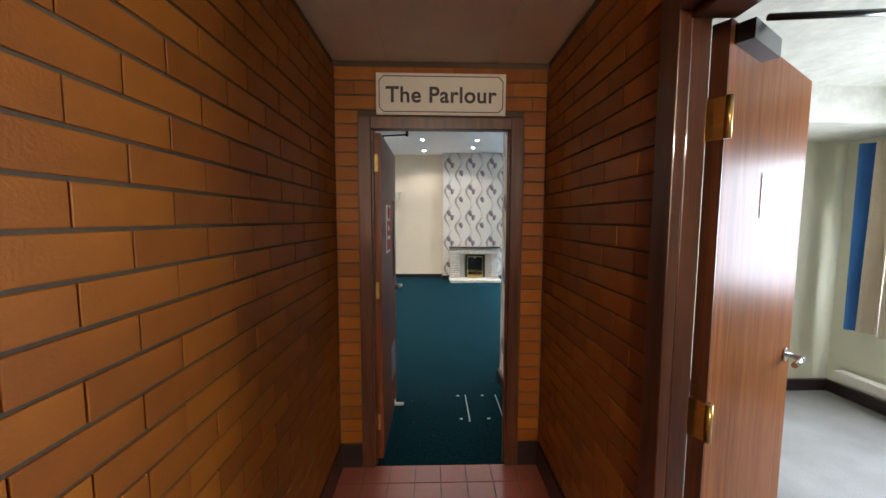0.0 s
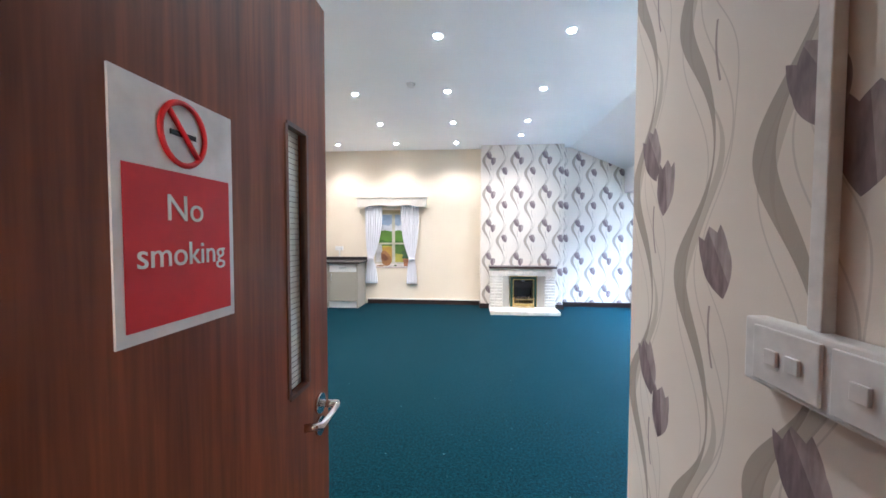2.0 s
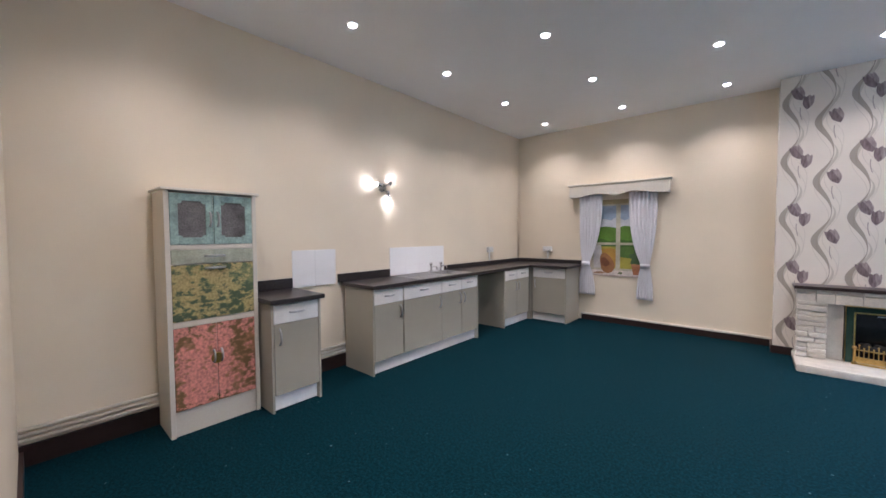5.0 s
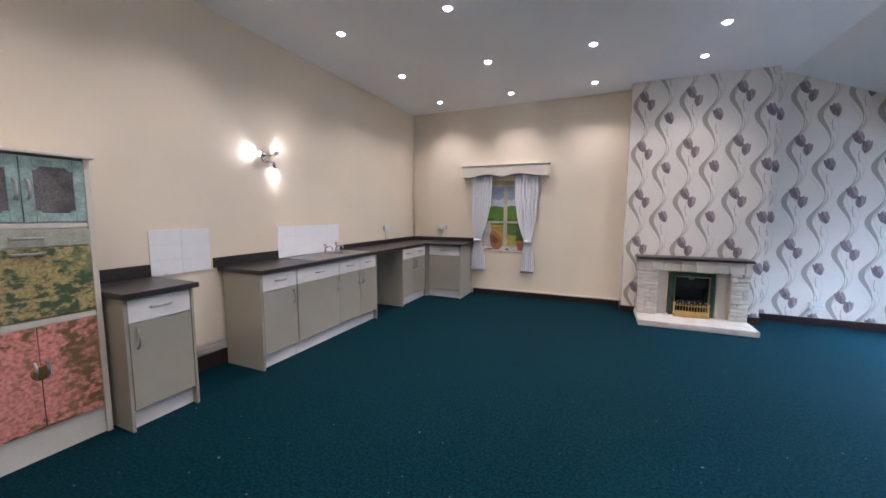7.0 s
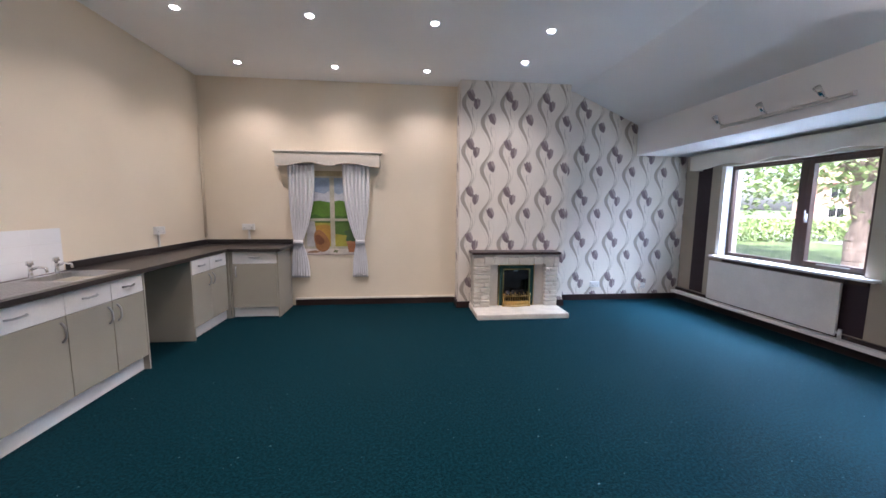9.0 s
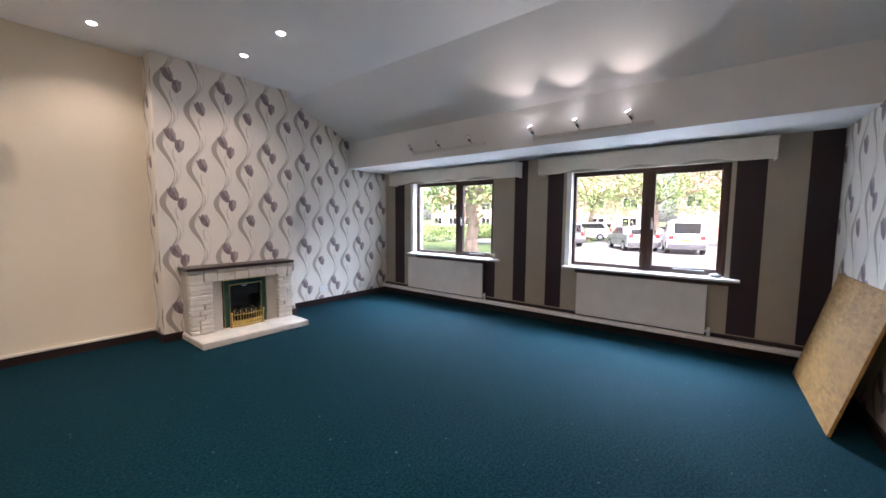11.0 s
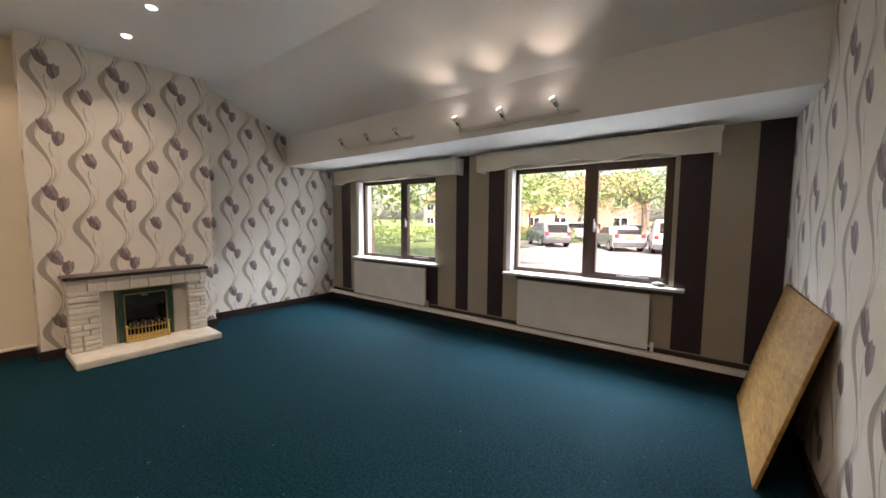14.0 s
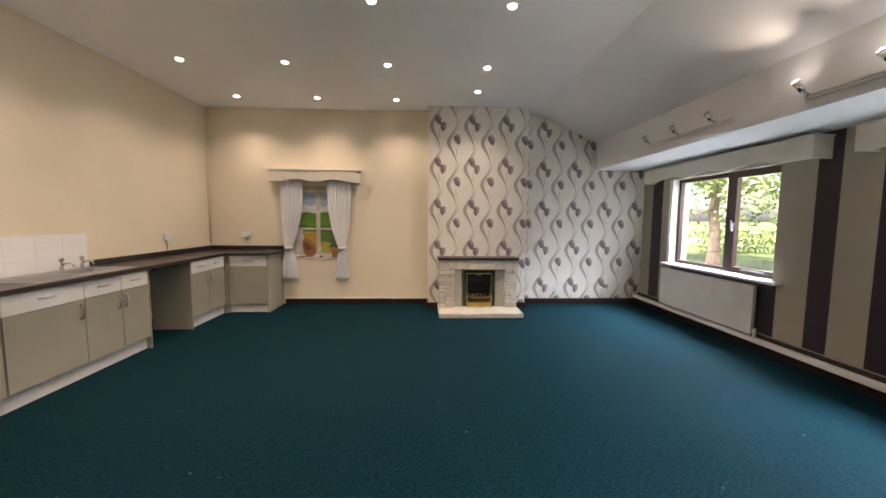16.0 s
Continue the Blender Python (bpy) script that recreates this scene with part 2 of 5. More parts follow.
OAKDOOR = wood("varnished_oak_veneer", (0.21, 0.07, 0.02), (0.31, 0.115, 0.036), 0.3, 2, 0.0)
OAKDOOR.node_tree.nodes["Principled BSDF"].inputs["IOR"].default_value = 1.08
JAMB = wood("dark_varnished_jamb", (0.055, 0.017, 0.007), (0.13, 0.042, 0.015), 0.35, 2, 0.15)
BRASS = mottled("worn_brass", (0.62, 0.42, 0.14), 0.3, 1.0, 0.15, 20, 90, 0.05)
CHROME = plain("chrome", (0.75, 0.75, 0.76), 0.12, 1.0)
STEEL = mottled("brushed_steel", (0.55, 0.55, 0.56), 0.28, 1.0, 0.08, 8, 120, 0.05, (1, 8, 1))
SAGE = mottled("sage_grey_laminate", (0.36, 0.335, 0.27), 0.4, amount=0.03, fine=120, relief=0.03)
WORKTOP = mottled("dark_speckled_laminate", (0.030, 0.025, 0.025), 0.35, amount=0.35, coarse=60, fine=320, relief=0.05)
TILEWHITE = mottled("white_glazed_tile", (0.80, 0.80, 0.80), 0.18, amount=0.012, coarse=3, fine=20, relief=0.0)
SOCKET = plain("white_socket_plastic", (0.72, 0.71, 0.68), 0.3)
BLACK = plain("black_enamel", (0.012, 0.012, 0.013), 0.25)
GREEN_METAL = plain("green_black_metal", (0.045, 0.095, 0.070), 0.25, 0.6)
STONE = mottled("painted_stone", (0.60, 0.545, 0.46), 0.42, amount=0.12, coarse=9, fine=70, relief=0.4)
STONE_SMOOTH = mottled("smooth_painted_stone", (0.47, 0.43, 0.37), 0.5, amount=0.08, coarse=5, fine=60, relief=0.15)
SHEER = mottled("white_voile", (0.90, 0.89, 0.91), 0.9, amount=0.03, fine=200, relief=0.2)
SHEER.node_tree.nodes["Principled BSDF"].inputs["Alpha"].default_value = 0.86
GLASS = glass_material("window_glass")
FROST = mottled("textured_cabinet_glass", (0.17, 0.16, 0.16), 0.22, amount=0.45, coarse=6, fine=120, relief=0.35)
QUARRY = mottled("red_quarry_tile", (0.30, 0.085, 0.05), 0.3, amount=0.15, coarse=6, fine=120, relief=0.1)
GROUT = mottled("dark_grout", (0.08, 0.06, 0.05), 0.9, amount=0.2)
LAMP = glow("lamp_glow", (1.0, 0.95, 0.88), 8.0)


# ---- mesh tools ----
def box(bm, x0, x1, y0, y1, z0, z1):
    v = [bm.verts.new((x, y, z)) for x in (x0, x1) for y in (y0, y1) for z in (z0, z1)]
    for f in ((0, 1, 3, 2), (4, 6, 7, 5), (0, 4, 5, 1), (2, 3, 7, 6), (0, 2, 6, 4), (1, 5, 7, 3)):
        bm.faces.new([v[i] for i in f])
    return v


def boxes(*rows, bevel=0.0):
    bm = bmesh.new()
    for r in rows:
        box(bm, *r)
    if bevel:
        bmesh.ops.bevel(bm, geom=bm.edges[:], offset=bevel, segments=2, affect='EDGES', profile=0.5)
    return bm


def tube(bm, a, b, r0, r1=None, sides=12, caps=True):
    a, b = Vector(a), Vector(b)
    q = (b - a).to_track_quat("Z", "Y").to_matrix()
    r1 = r0 if r1 is None else r1
    rings = []
    for p, r in ((a, r0), (b, r1)):
        rings.append([bm.verts.new(p + q @ Vector((r * math.cos(i * math.tau / sides), r * math.sin(i * math.tau / sides), 0))) for i in range(sides)])
    for i in range(sides):
        j = (i + 1) % sides
        bm.faces.new((rings[0][i], rings[0][j], rings[1][j], rings[1][i])).smooth = True
    if caps:
        bm.faces.new(rings[0][::-1]), bm.faces.new(rings[1])


def path_tube(bm, points, r, sides=8):
    """One unbroken tube swept along points; closed where the last point is the first."""
    pts = [Vector(p) for p in points]
    loop = (pts[0] - pts[-1]).length < 1e-6
    if loop:
        pts = pts[:-1]
    n, rings, up = len(pts), [], None
    for k, p in enumerate(pts):
        a = pts[k - 1] if k or loop else p
        b = pts[(k + 1) % n] if k < n - 1 or loop else p
        d = ((p - a).normalized() + (b - p).normalized()).normalized()
        up = d.orthogonal().normalized() if up is None else (up - d * up.dot(d)).normalized()
        side = d.cross(up)
        rings.append([bm.verts.new(p + (up * math.cos(i * math.tau / sides) + side * math.sin(i * math.tau / sides)) * r) for i in range(sides)])
    for k in range(n if loop else n - 1):
        lo, hi = rings[k], rings[(k + 1) % n]
        for i in range(sides):
            m = (i + 1) % sides
            bm.faces.new((lo[i], lo[m], hi[m], hi[i])).smooth = True
    if not loop:
        bm.faces.new(rings[0][::-1]), bm.faces.new(rings[-1])


def prism(bm, outline, axis, a, b):
    """An outline of (p, q) pairs, pushed along an axis from a to b. axis x: (y, z); y: (x, z); z: (x, y)."""
    def at(p, q, d):
        return {"x": (d, p, q), "y": (p, d, q), "z": (p, q, d)}[axis]
    lo = [bm.verts.new(at(p, q, a)) for p, q in outline]
    hi = [bm.verts.new(at(p, q, b)) for p, q in outline]
    n = len(outline)
    bm.faces.new(lo), bm.faces.new(hi[::-1])
    for i in range(n):
        bm.faces.new((lo[i], hi[i], hi[(i + 1) % n], lo[(i + 1) % n]))
    bmesh.ops.recalc_face_normals(bm, faces=bm.faces[:])


def mesh_of(name, bm, mat):
    me = bpy.data.meshes.new(name)
    bmesh.ops.recalc_face_normals(bm, faces=bm.faces[:])
    bm.to_mesh(me)
    bm.free()
    me.materials.append(mat)
    return me


def part(name, bm, mat, parent=None, label=""):
    ob = new(name, mesh_of(name, bm, mat))
    if parent is not None:
        ob.parent = parent
        ob.matrix_parent_inverse = parent.matrix_basis.inverted()
    return tagged(ob, label)


def structure(name, bm, mat, label, category):
    return tagged(part(name, bm, mat), label, category, kind="structure")


def thing(name, at, label, category, group="", kind=""):
    ob = new(name)
    ob.location = at
    bpy.context.view_layer.update()
    ob.empty_display_size = 0.1
    return tagged(ob, label, category, group, kind)


# ---- structure: parlour ----
WX, EX, NY, SY = -1.60, 5.56, 10.23, 4.16
structure("floor", boxes((WX - 0.2, EX + 0.3, 4.0, NY + 0.2, -0.15, 0.0), (1.10, 2.33, 2.97, 4.0, -0.15, 0.0)), CARPET, "teal blue cut-pile carpet with bits of lint", "carpet")
structure("wall_west", boxes((WX - 0.2, WX, SY - 0.2, NY + 0.2, 0, 3.3)), CREAM, "plain cream painted plaster wall", "wall")
structure("wall_north", boxes((WX, 3.47, NY, NY + 0.2, 0, 3.3)), CREAM, "plain cream painted plaster wall", "wall")
structure("wall_north_alcove", boxes((3.47, EX + 0.3, NY, NY + 0.2, 0, 3.3)), PAPER, "cream wallpaper with grey ribbons and mauve tulips", "wall")
structure("chimney_breast", boxes((1.91, 3.47, 9.93, NY, 0, 3.16)), PAPER, "chimney breast in cream wallpaper with mauve tulips", "chimney breast")
SE = 4.235
bm = boxes((2.29, 2.45, 3.02, SY - 0.16, 0, 3.3))
prism(bm, [(2.29, SY - 0.16), (EX + 0.3, SY - 0.16), (EX + 0.3, SE + 0.006), (EX, SE), (2.29, SY)], "z", 0, 3.3)
structure("wall_south_east", bm, PAPER, "cream wallpaper with grey ribbons and mauve tulips", "wall")
structure("wall_south_west", boxes((WX - 0.2, 1.146, SY - 0.16, SY, 0, 3.3), (0.99, 1.146, 3.02, SY - 0.16, 0, 3.3)), CREAM, "plain cream painted plaster wall", "wall")
structure("wall_door_head", boxes((0.8, 2.45, 3.0, 3.019, 2.05, 3.3), (1.10, 1.27, 3.0, 3.019, 0, 2.05), (2.13, 2.30, 3.0, 3.019, 0, 2.05)), CREAM, "plain cream wall round the doorway", "wall")

# ceiling: flat part, slope, soffit face and soffit
bm = bmesh.new()
prism(bm, [(WX - 0.2, CEIL), (3.66, CEIL), (4.70, 2.70), (4.70, 2.25), (EX + 0.3, 2.25), (EX + 0.3, 3.5), (WX - 0.2, 3.5)], "y", SY - 0.16, NY + 0.2)
prism(bm, [(0.9, CEIL), (2.5, CEIL), (2.5, 3.5), (0.9, 3.5)], "y", 3.0, SY - 0.162)
structure("ceiling", bm, CEILING, "white painted ceiling sloping down to a boxed soffit", "ceiling")

# window wall with two openings
W1, W2, ZS, ZT = (7.87, 9.53), (5.03, 6.70), 0.80, 2.03
rows = [(EX, EX + 0.28, SY, W2[0], 0, 2.3), (EX, EX + 0.28, W2[1], W1[0], 0, 2.3), (EX, EX + 0.28, W1[1], NY, 0, 2.3)]
for a, b in (W1, W2):
    rows += [(EX, EX + 0.28, a, b, 0, ZS), (EX, EX + 0.28, a, b, ZT, 2.3)]
wall_e = structure("wall_east", boxes(*rows), STONE_PAINT, "taupe painted window wall with wide plum stripes", "wall")
for a, b, z0, z1 in ((9.74, 9.98, 0.2, 2.249), (7.31, 7.51, 0.2, 2.249), (6.79, 7.01, 0.2, 2.03), (4.75, 4.99, 0.2, 2.03), (SE + 0.002, 4.45, 0.2, 2.249), (7.82, 8.03, 0.2, 0.75)):
    part("painted_stripe", boxes((EX - 0.003, EX + 0.001, a, b, z0, z1)), PLUM, wall_e, "dark plum painted stripe")

# skirtings and pipe casing
structure("baseboard_east", boxes((EX - 0.03, EX, SY, NY, 0, 0.19), bevel=0.004), SKIRT, "dark brown painted skirting board", "skirting board")
structure("pipe_casing_east", boxes((EX - 0.11, EX - 0.03, SE + 0.02, NY - 0.002, 0.105, 0.15), bevel=0.006), WHITE, "white boxed heating pipe along the skirting", "pipe casing")
structure("baseboard_north", boxes((-0.42, 1.91, NY - 0.02, NY, 0, 0.085), (3.47, EX - 0.03, NY - 0.02, NY, 0, 0.09), (1.89, 1.91, 9.91, NY - 0.02, 0, 0.09), (1.91, 2.08, 9.91, 9.93, 0, 0.09), (3.29, 3.47, 9.91, 9.93, 0, 0.09), (3.47, 3.49, 9.91, NY - 0.02, 0, 0.09)), SKIRT, "dark brown painted skirting board", "skirting board")
structure("trim_north", boxes((-0.42, 1.90, NY - 0.028, NY, 0.087, 0.112), bevel=0.003), OFFWHITE, "cream painted strip above the skirting", "trim")
structure("baseboard_west", boxes((WX, WX + 0.02, SY, 8.9, 0, 0.13)), SKIRT, "dark brown painted skirting board", "skirting board")
bm = boxes((2.27, 2.29, 3.02, SY + 0.02, 0, 0.10), (WX + 0.02, 1.14, SY, SY + 0.02, 0, 0.10), (1.146, 1.166, 3.9, SY, 0, 0.10))
prism(bm, [(2.29, SY + 0.0005), (EX - 0.03, SE), (EX - 0.03, SE + 0.02), (2.29, SY + 0.02)], "z", 0, 0.10)
structure("baseboard_south", bm, SKIRT, "dark brown painted skirting board", "skirting board")
for k in range(3):
    bm = bmesh.new()
    tube(bm, (WX + 0.03, SY, 0.165 + 0.034 * k), (WX + 0.03, 6.44, 0.165 + 0.034 * k), 0.0125)
    structure("heating_pipe", bm, OFFWHITE, "cream painted heating pipe along the wall", "pipe")
bm = bmesh.new()
tube(bm, (WX + 0.02, NY - 0.03, 1.0), (WX + 0.02, NY - 0.03, 2.5), 0.014)
structure("corner_pipe", bm, CREAM, "cream painted upright pipe in the corner", "pipe")

# ---- structure: corridor ----
CX0, CX1, DY, CZ = 1.095, 2.308, 2.97, 2.395
corr_w = structure("wall_corridor_west", boxes((CX0 - 0.15, CX0 - 0.006, -2.4, DY, 0, CZ + 0.1)), MORTAR, "orange-red brick corridor wall with grey joints", "brick wall")
corr_e = structure("wall_corridor_east", boxes((CX1 + 0.006, CX1 + 0.11, 1.87, DY, 0, CZ + 0.1), (CX1 + 0.006, CX1 + 0.11, -2.4, 1.0, 0, CZ + 0.1), (CX1 + 0.006, CX1 + 0.11, 1.0, 1.87, 2.06, CZ + 0.1)), MORTAR, "red brick corridor wall with a doorway", "brick wall")
corr_n = structure("wall_corridor_north", boxes((CX0 - 0.15, 1.27, DY + 0.006, DY + 0.029, 0, CZ + 0.1), (2.13, CX1 + 0.11, DY + 0.006, DY + 0.029, 0, CZ + 0.1), (1.27, 2.13, DY + 0.006, DY + 0.029, 2.05, CZ + 0.1)), MORTAR, "dark red brick wall round the doorway", "brick wall")
structure("wall_corridor_south", boxes((CX0 - 0.15, CX1 + 0.15, -2.5, -2.4, 0, CZ + 0.1)), CREAM, "plain end wall of the corridor", "wall")
ceil_c = boxes((CX0 - 0.15, CX1 + 0.15, -2.4, DY + 0.1, CZ + 0.006, CZ + 0.1))
for i in range(4):
    x0 = CX0 + i * 0.3035
    box(ceil_c, x0 + 0.003, x0 + 0.3, -2.4, DY, CZ, CZ + 0.01)
structure("ceiling_corridor", ceil_c, DIM_CEILING, "cream panelled corridor ceiling", "ceiling")
floor_c = structure("floor_corridor", boxes((CX0 - 0.1, CX1 + 0.13, -2.4, DY, -0.15, -0.004)), GROUT, "red quarry tile corridor floor", "tiled floor")
structure("baseboard_corridor", boxes((CX0, CX0 + 0.015, -2.4, DY, 0, 0.143), (CX1 - 0.015, CX1, 1.9, DY, 0, 0.143), (CX0 + 0.015, 1.228, DY - 0.015, DY, 0, 0.143), (2.174, CX1 - 0.015, DY - 0.015, DY, 0, 0.143)), SKIRT, "dark skirting along the brick", "skirting board")

# ---- lamps of the place, and an added corridor lamp ----
WARM = (1.0, 0.88, 0.73)


def downlight(x, y):
    ob = thing("downlight", (x, y, CEIL), "small round recessed ceiling downlight, lit", "downlight", "downlights in the ceiling")
    bm = bmesh.new()
    tube(bm, (x, y, CEIL - 0.006), (x, y, CEIL + 0.002), 0.043, 0.046, 20)
    part("rim", bm, PLASTIC, ob)
    bm = bmesh.new()
    tube(bm, (x, y, CEIL - 0.010), (x, y, CEIL - 0.005), 0.030, 0.034, 20)
    part("lamp", bm, LAMP, ob, "glowing lamp face")


for yy in SPOT_Y:
    for xx in SPOT_X:
        yy2 = 9.257 if (yy > 9.5 and xx > 2) else yy
        downlight(xx, yy2)
        spot("downlight_beam", (xx, yy2, CEIL - 0.02), (xx, yy2, 0), SPOT_WATTS, 125, 0.9, 0.03, WARM)


# Unseen lamp, added behind the camera to light the brick walls.
def added_corridor_lamp():
    ob = thing("added_ceiling_light", (1.7, -1.5, CZ), "unseen round white ceiling light added to brighten the corridor", "ceiling light")
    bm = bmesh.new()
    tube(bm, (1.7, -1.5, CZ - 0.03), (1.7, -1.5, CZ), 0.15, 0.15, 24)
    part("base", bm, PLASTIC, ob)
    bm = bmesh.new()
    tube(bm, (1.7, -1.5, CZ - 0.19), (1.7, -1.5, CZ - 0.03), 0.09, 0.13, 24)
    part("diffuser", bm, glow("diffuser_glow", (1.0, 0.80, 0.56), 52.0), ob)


added_corridor_lamp()

# ---- side room beside the corridor ----
SRX = (CX1 + 0.11, 5.2)
structure("floor_side_room", boxes((SRX[0], SRX[1], -1.2, 3.98, -0.15, -0.002)), mottled("grey_carpet", (0.30, 0.285, 0.26), 0.95, amount=0.16, fine=150, relief=0.5), "worn grey carpet in the side room", "carpet")
SIDEWALL = mottled("pale_yellow_wall_paint", (0.66, 0.63, 0.46), 0.6, amount=0.03, fine=120)
structure("wall_side_north", boxes((SRX[0] + 0.001, SRX[1], 3.9, 3.98, 0, 2.5)), SIDEWALL, "pale yellow painted wall", "wall")
structure("wall_side_south", boxes((SRX[0], SRX[1], -1.3, -1.2, 0, 2.5)), SIDEWALL, "pale yellow painted wall", "wall")
structure("wall_side_east", boxes((SRX[1], SRX[1] + 0.2, -1.3, 1.4, 0, 2.5), (SRX[1], SRX[1] + 0.2, 3.4, 4.0, 0, 2.5), (SRX[1], SRX[1] + 0.2, 1.4, 3.4, 0, 0.85), (SRX[1], SRX[1] + 0.2, 1.4, 3.4, 2.05, 2.5)), SIDEWALL, "pale yellow wall with a wide window", "wall")
structure("ceiling_side", boxes((SRX[0], SRX[1] + 0.2, -1.3, 4.0, 2.42, 2.5), (SRX[0] + 0.6, SRX[1], 3.3, 3.9, 2.18, 2.42)), mottled("artex_ceiling", (0.62, 0.60, 0.52), 0.8, amount=0.1, coarse=8, fine=26, relief=1.0), "textured plaster ceiling with a boxed beam", "ceiling")
structure("baseboard_side", boxes((SRX[0] + 0.3, SRX[1], 3.87, 3.9, 0, 0.1), (SRX[1] - 0.03, SRX[1], 1.0, 3.87, 0, 0.1)), SKIRT, "dark brown skirting board", "skirting board")
structure("pipe_casing_side", boxes((SRX[1] - 0.12, SRX[1] - 0.03, 1.0, 3.75, 0.16, 0.24), bevel=0.006), OFFWHITE, "cream boxed pipe with a wooden top", "pipe casing")
panel = new("window_daylight", bpy.data.lights.new("window_daylight", "AREA"))
panel.data.shape, panel.data.size, panel.data.size_y, panel.data.energy, panel.data.color = 'RECTANGLE', 1.9, 1.15, 20.0, (0.97, 0.98, 1.0)
panel.matrix_world = look((SRX[1] + 0.1, 2.4, 1.45), (2.6, 2.2, 0.4))


def curtain(name, pleats, x, y0, y1, z0, z1, label):
    ob = thing(name, (x, (y0 + y1) / 2, z0), label, "curtain")
    n = len(pleats)
    for i, mat in enumerate(pleats):
        bm = bmesh.new()
        a, b = y0 + (y1 - y0) * i / n, y0 + (y1 - y0) * (i + 1) / n
        out = []
        for k in range(13):
            s = k / 12
            out.append((x + 0.035 * math.cos(s * math.tau + i), a + (b - a) * s))
        out += [(p - 0.004, q) for p, q in reversed(out)]
        prism(bm, out, "z", z0, z1)
        for v in bm.verts:
            if v.co.z < z0 + 0.1:
                v.co.y += 0.02 * math.sin(i * 2.0)
        part("fold", bm, mat, ob)
    return ob


BLUE = mottled("blue_cloth", (0.05, 0.16, 0.42), 0.9, amount=0.15, fine=200, relief=0.3)
SANDCLOTH = mottled("sand_cloth", (0.55, 0.46, 0.33), 0.9, amount=0.12, fine=200, relief=0.3)
curtain("curtain", [BLUE, SANDCLOTH, BLUE, SANDCLOTH, SANDCLOTH, BLUE], 5.08, 2.9, 3.72, 0.62, 2.12, "blue and sand striped hanging window curtain")


def lever_handle(at, side, along, parent, mat=CHROME):
    """A lever on a round rose. side: the way out of the leaf, along: the way the lever points."""
    at, side, along = Vector(at), Vector(side), Vector(along)
    bm = bmesh.new()
    tube(bm, at, at + side * 0.008, 0.026, 0.026, 16)
    tube(bm, at, at + side * 0.055, 0.010, 0.010, 10)
    path_tube(bm, [at + side * 0.05, at + side * 0.055 + along * 0.02, at + side * 0.055 + along * 0.11, at + side * 0.02 + along * 0.125], 0.0095, 10)
    tube(bm, at - Vector((0, 0, 0.06)), at - Vector((0, 0, 0.06)) + side * 0.007, 0.024, 0.024, 16)
    part("door_handle", bm, mat, parent, "polished metal lever handle")


def hinge(p, parent):
    x, y, z = p
    bm = boxes((x - 0.028, x + 0.028, y - 0.004, y + 0.012, z - 0.05, z + 0.05), bevel=0.002)
    tube(bm, (x, y - 0.008, z - 0.052), (x, y - 0.008, z + 0.052), 0.008, 0.008, 10)
    part("hinge", bm, BRASS, parent, "brass butt hinge")


def side_door():
    ob = thing("door_2", (2.41, 1.822, 0), "varnished oak-veneer door standing open into the side room", "door", kind="structure")
    leaf = part("leaf", boxes((0.0, 0.76, -0.022, 0.022, 0.008, 2.03), bevel=0.002), OAKDOOR)
    leaf.parent = ob
    edge = part("edge", boxes((-0.004, 0.001, -0.021, 0.021, 0.01, 2.028)), JAMB)
    edge.parent = ob
    bm = boxes((0.30, 0.42, -0.0245, -0.0215, 1.52, 1.66))
    pl = part("plate", bm, PLASTIC)
    pl.parent = ob
    for z in (0.95, 1.78):
        bm = boxes((-0.01, 0.0, -0.03, 0.03, z - 0.055, z + 0.055))
        tube(bm, (-0.008, -0.03, z - 0.055), (-0.008, -0.03, z + 0.055), 0.009)
        h = part("hinge", bm, BRASS)
        h.parent = ob
    bm = bmesh.new()
    at = Vector((0.69, -0.022, 1.0))
    tube(bm, at, at + Vector((0, -0.008, 0)), 0.026, 0.026, 16)
    path_tube(bm, [at, at + Vector((0, -0.055, 0)), at + Vector((-0.12, -0.055, 0))], 0.0095, 10)
    h = part("door_handle", bm, CHROME)
    h.parent = ob
    bm = bmesh.new()
    path_tube(bm, [(0.12, -0.06, 2.05), (0.45, -0.30, 2.06)], 0.009)
    box(bm, 0.02, 0.22, -0.065, -0.022, 1.97, 2.02)
    h = part("door_closer", bm, BLACK)
    h.parent = ob
    ob.rotation_euler = (0, 0, math.atan2(0.40, 0.64))


side_door()


def door_frame(name, rows, label):
    structure(name, boxes(*rows, bevel=0.004), JAMB, label, "door frame")


door_frame("door_frame_side", [(CX1 - 0.02, CX1 + 0.012, 1.81, 1.893, 0, 2.14), (CX1 - 0.02, CX1 + 0.012, 0.96, 1.05, 0, 2.14), (CX1 - 0.02, CX1 + 0.012, 1.05, 1.81, 2.05, 2.14), (CX1 + 0.012, CX1 + 0.066, 1.81, 1.868, 0, 2.06), (CX1 + 0.012, CX1 + 0.125, 1.0, 1.06, 0, 2.06), (CX1 + 0.012, CX1 + 0.125, 1.06, 1.81, 2.03, 2.06)], "dark varnished frame of the side doorway")
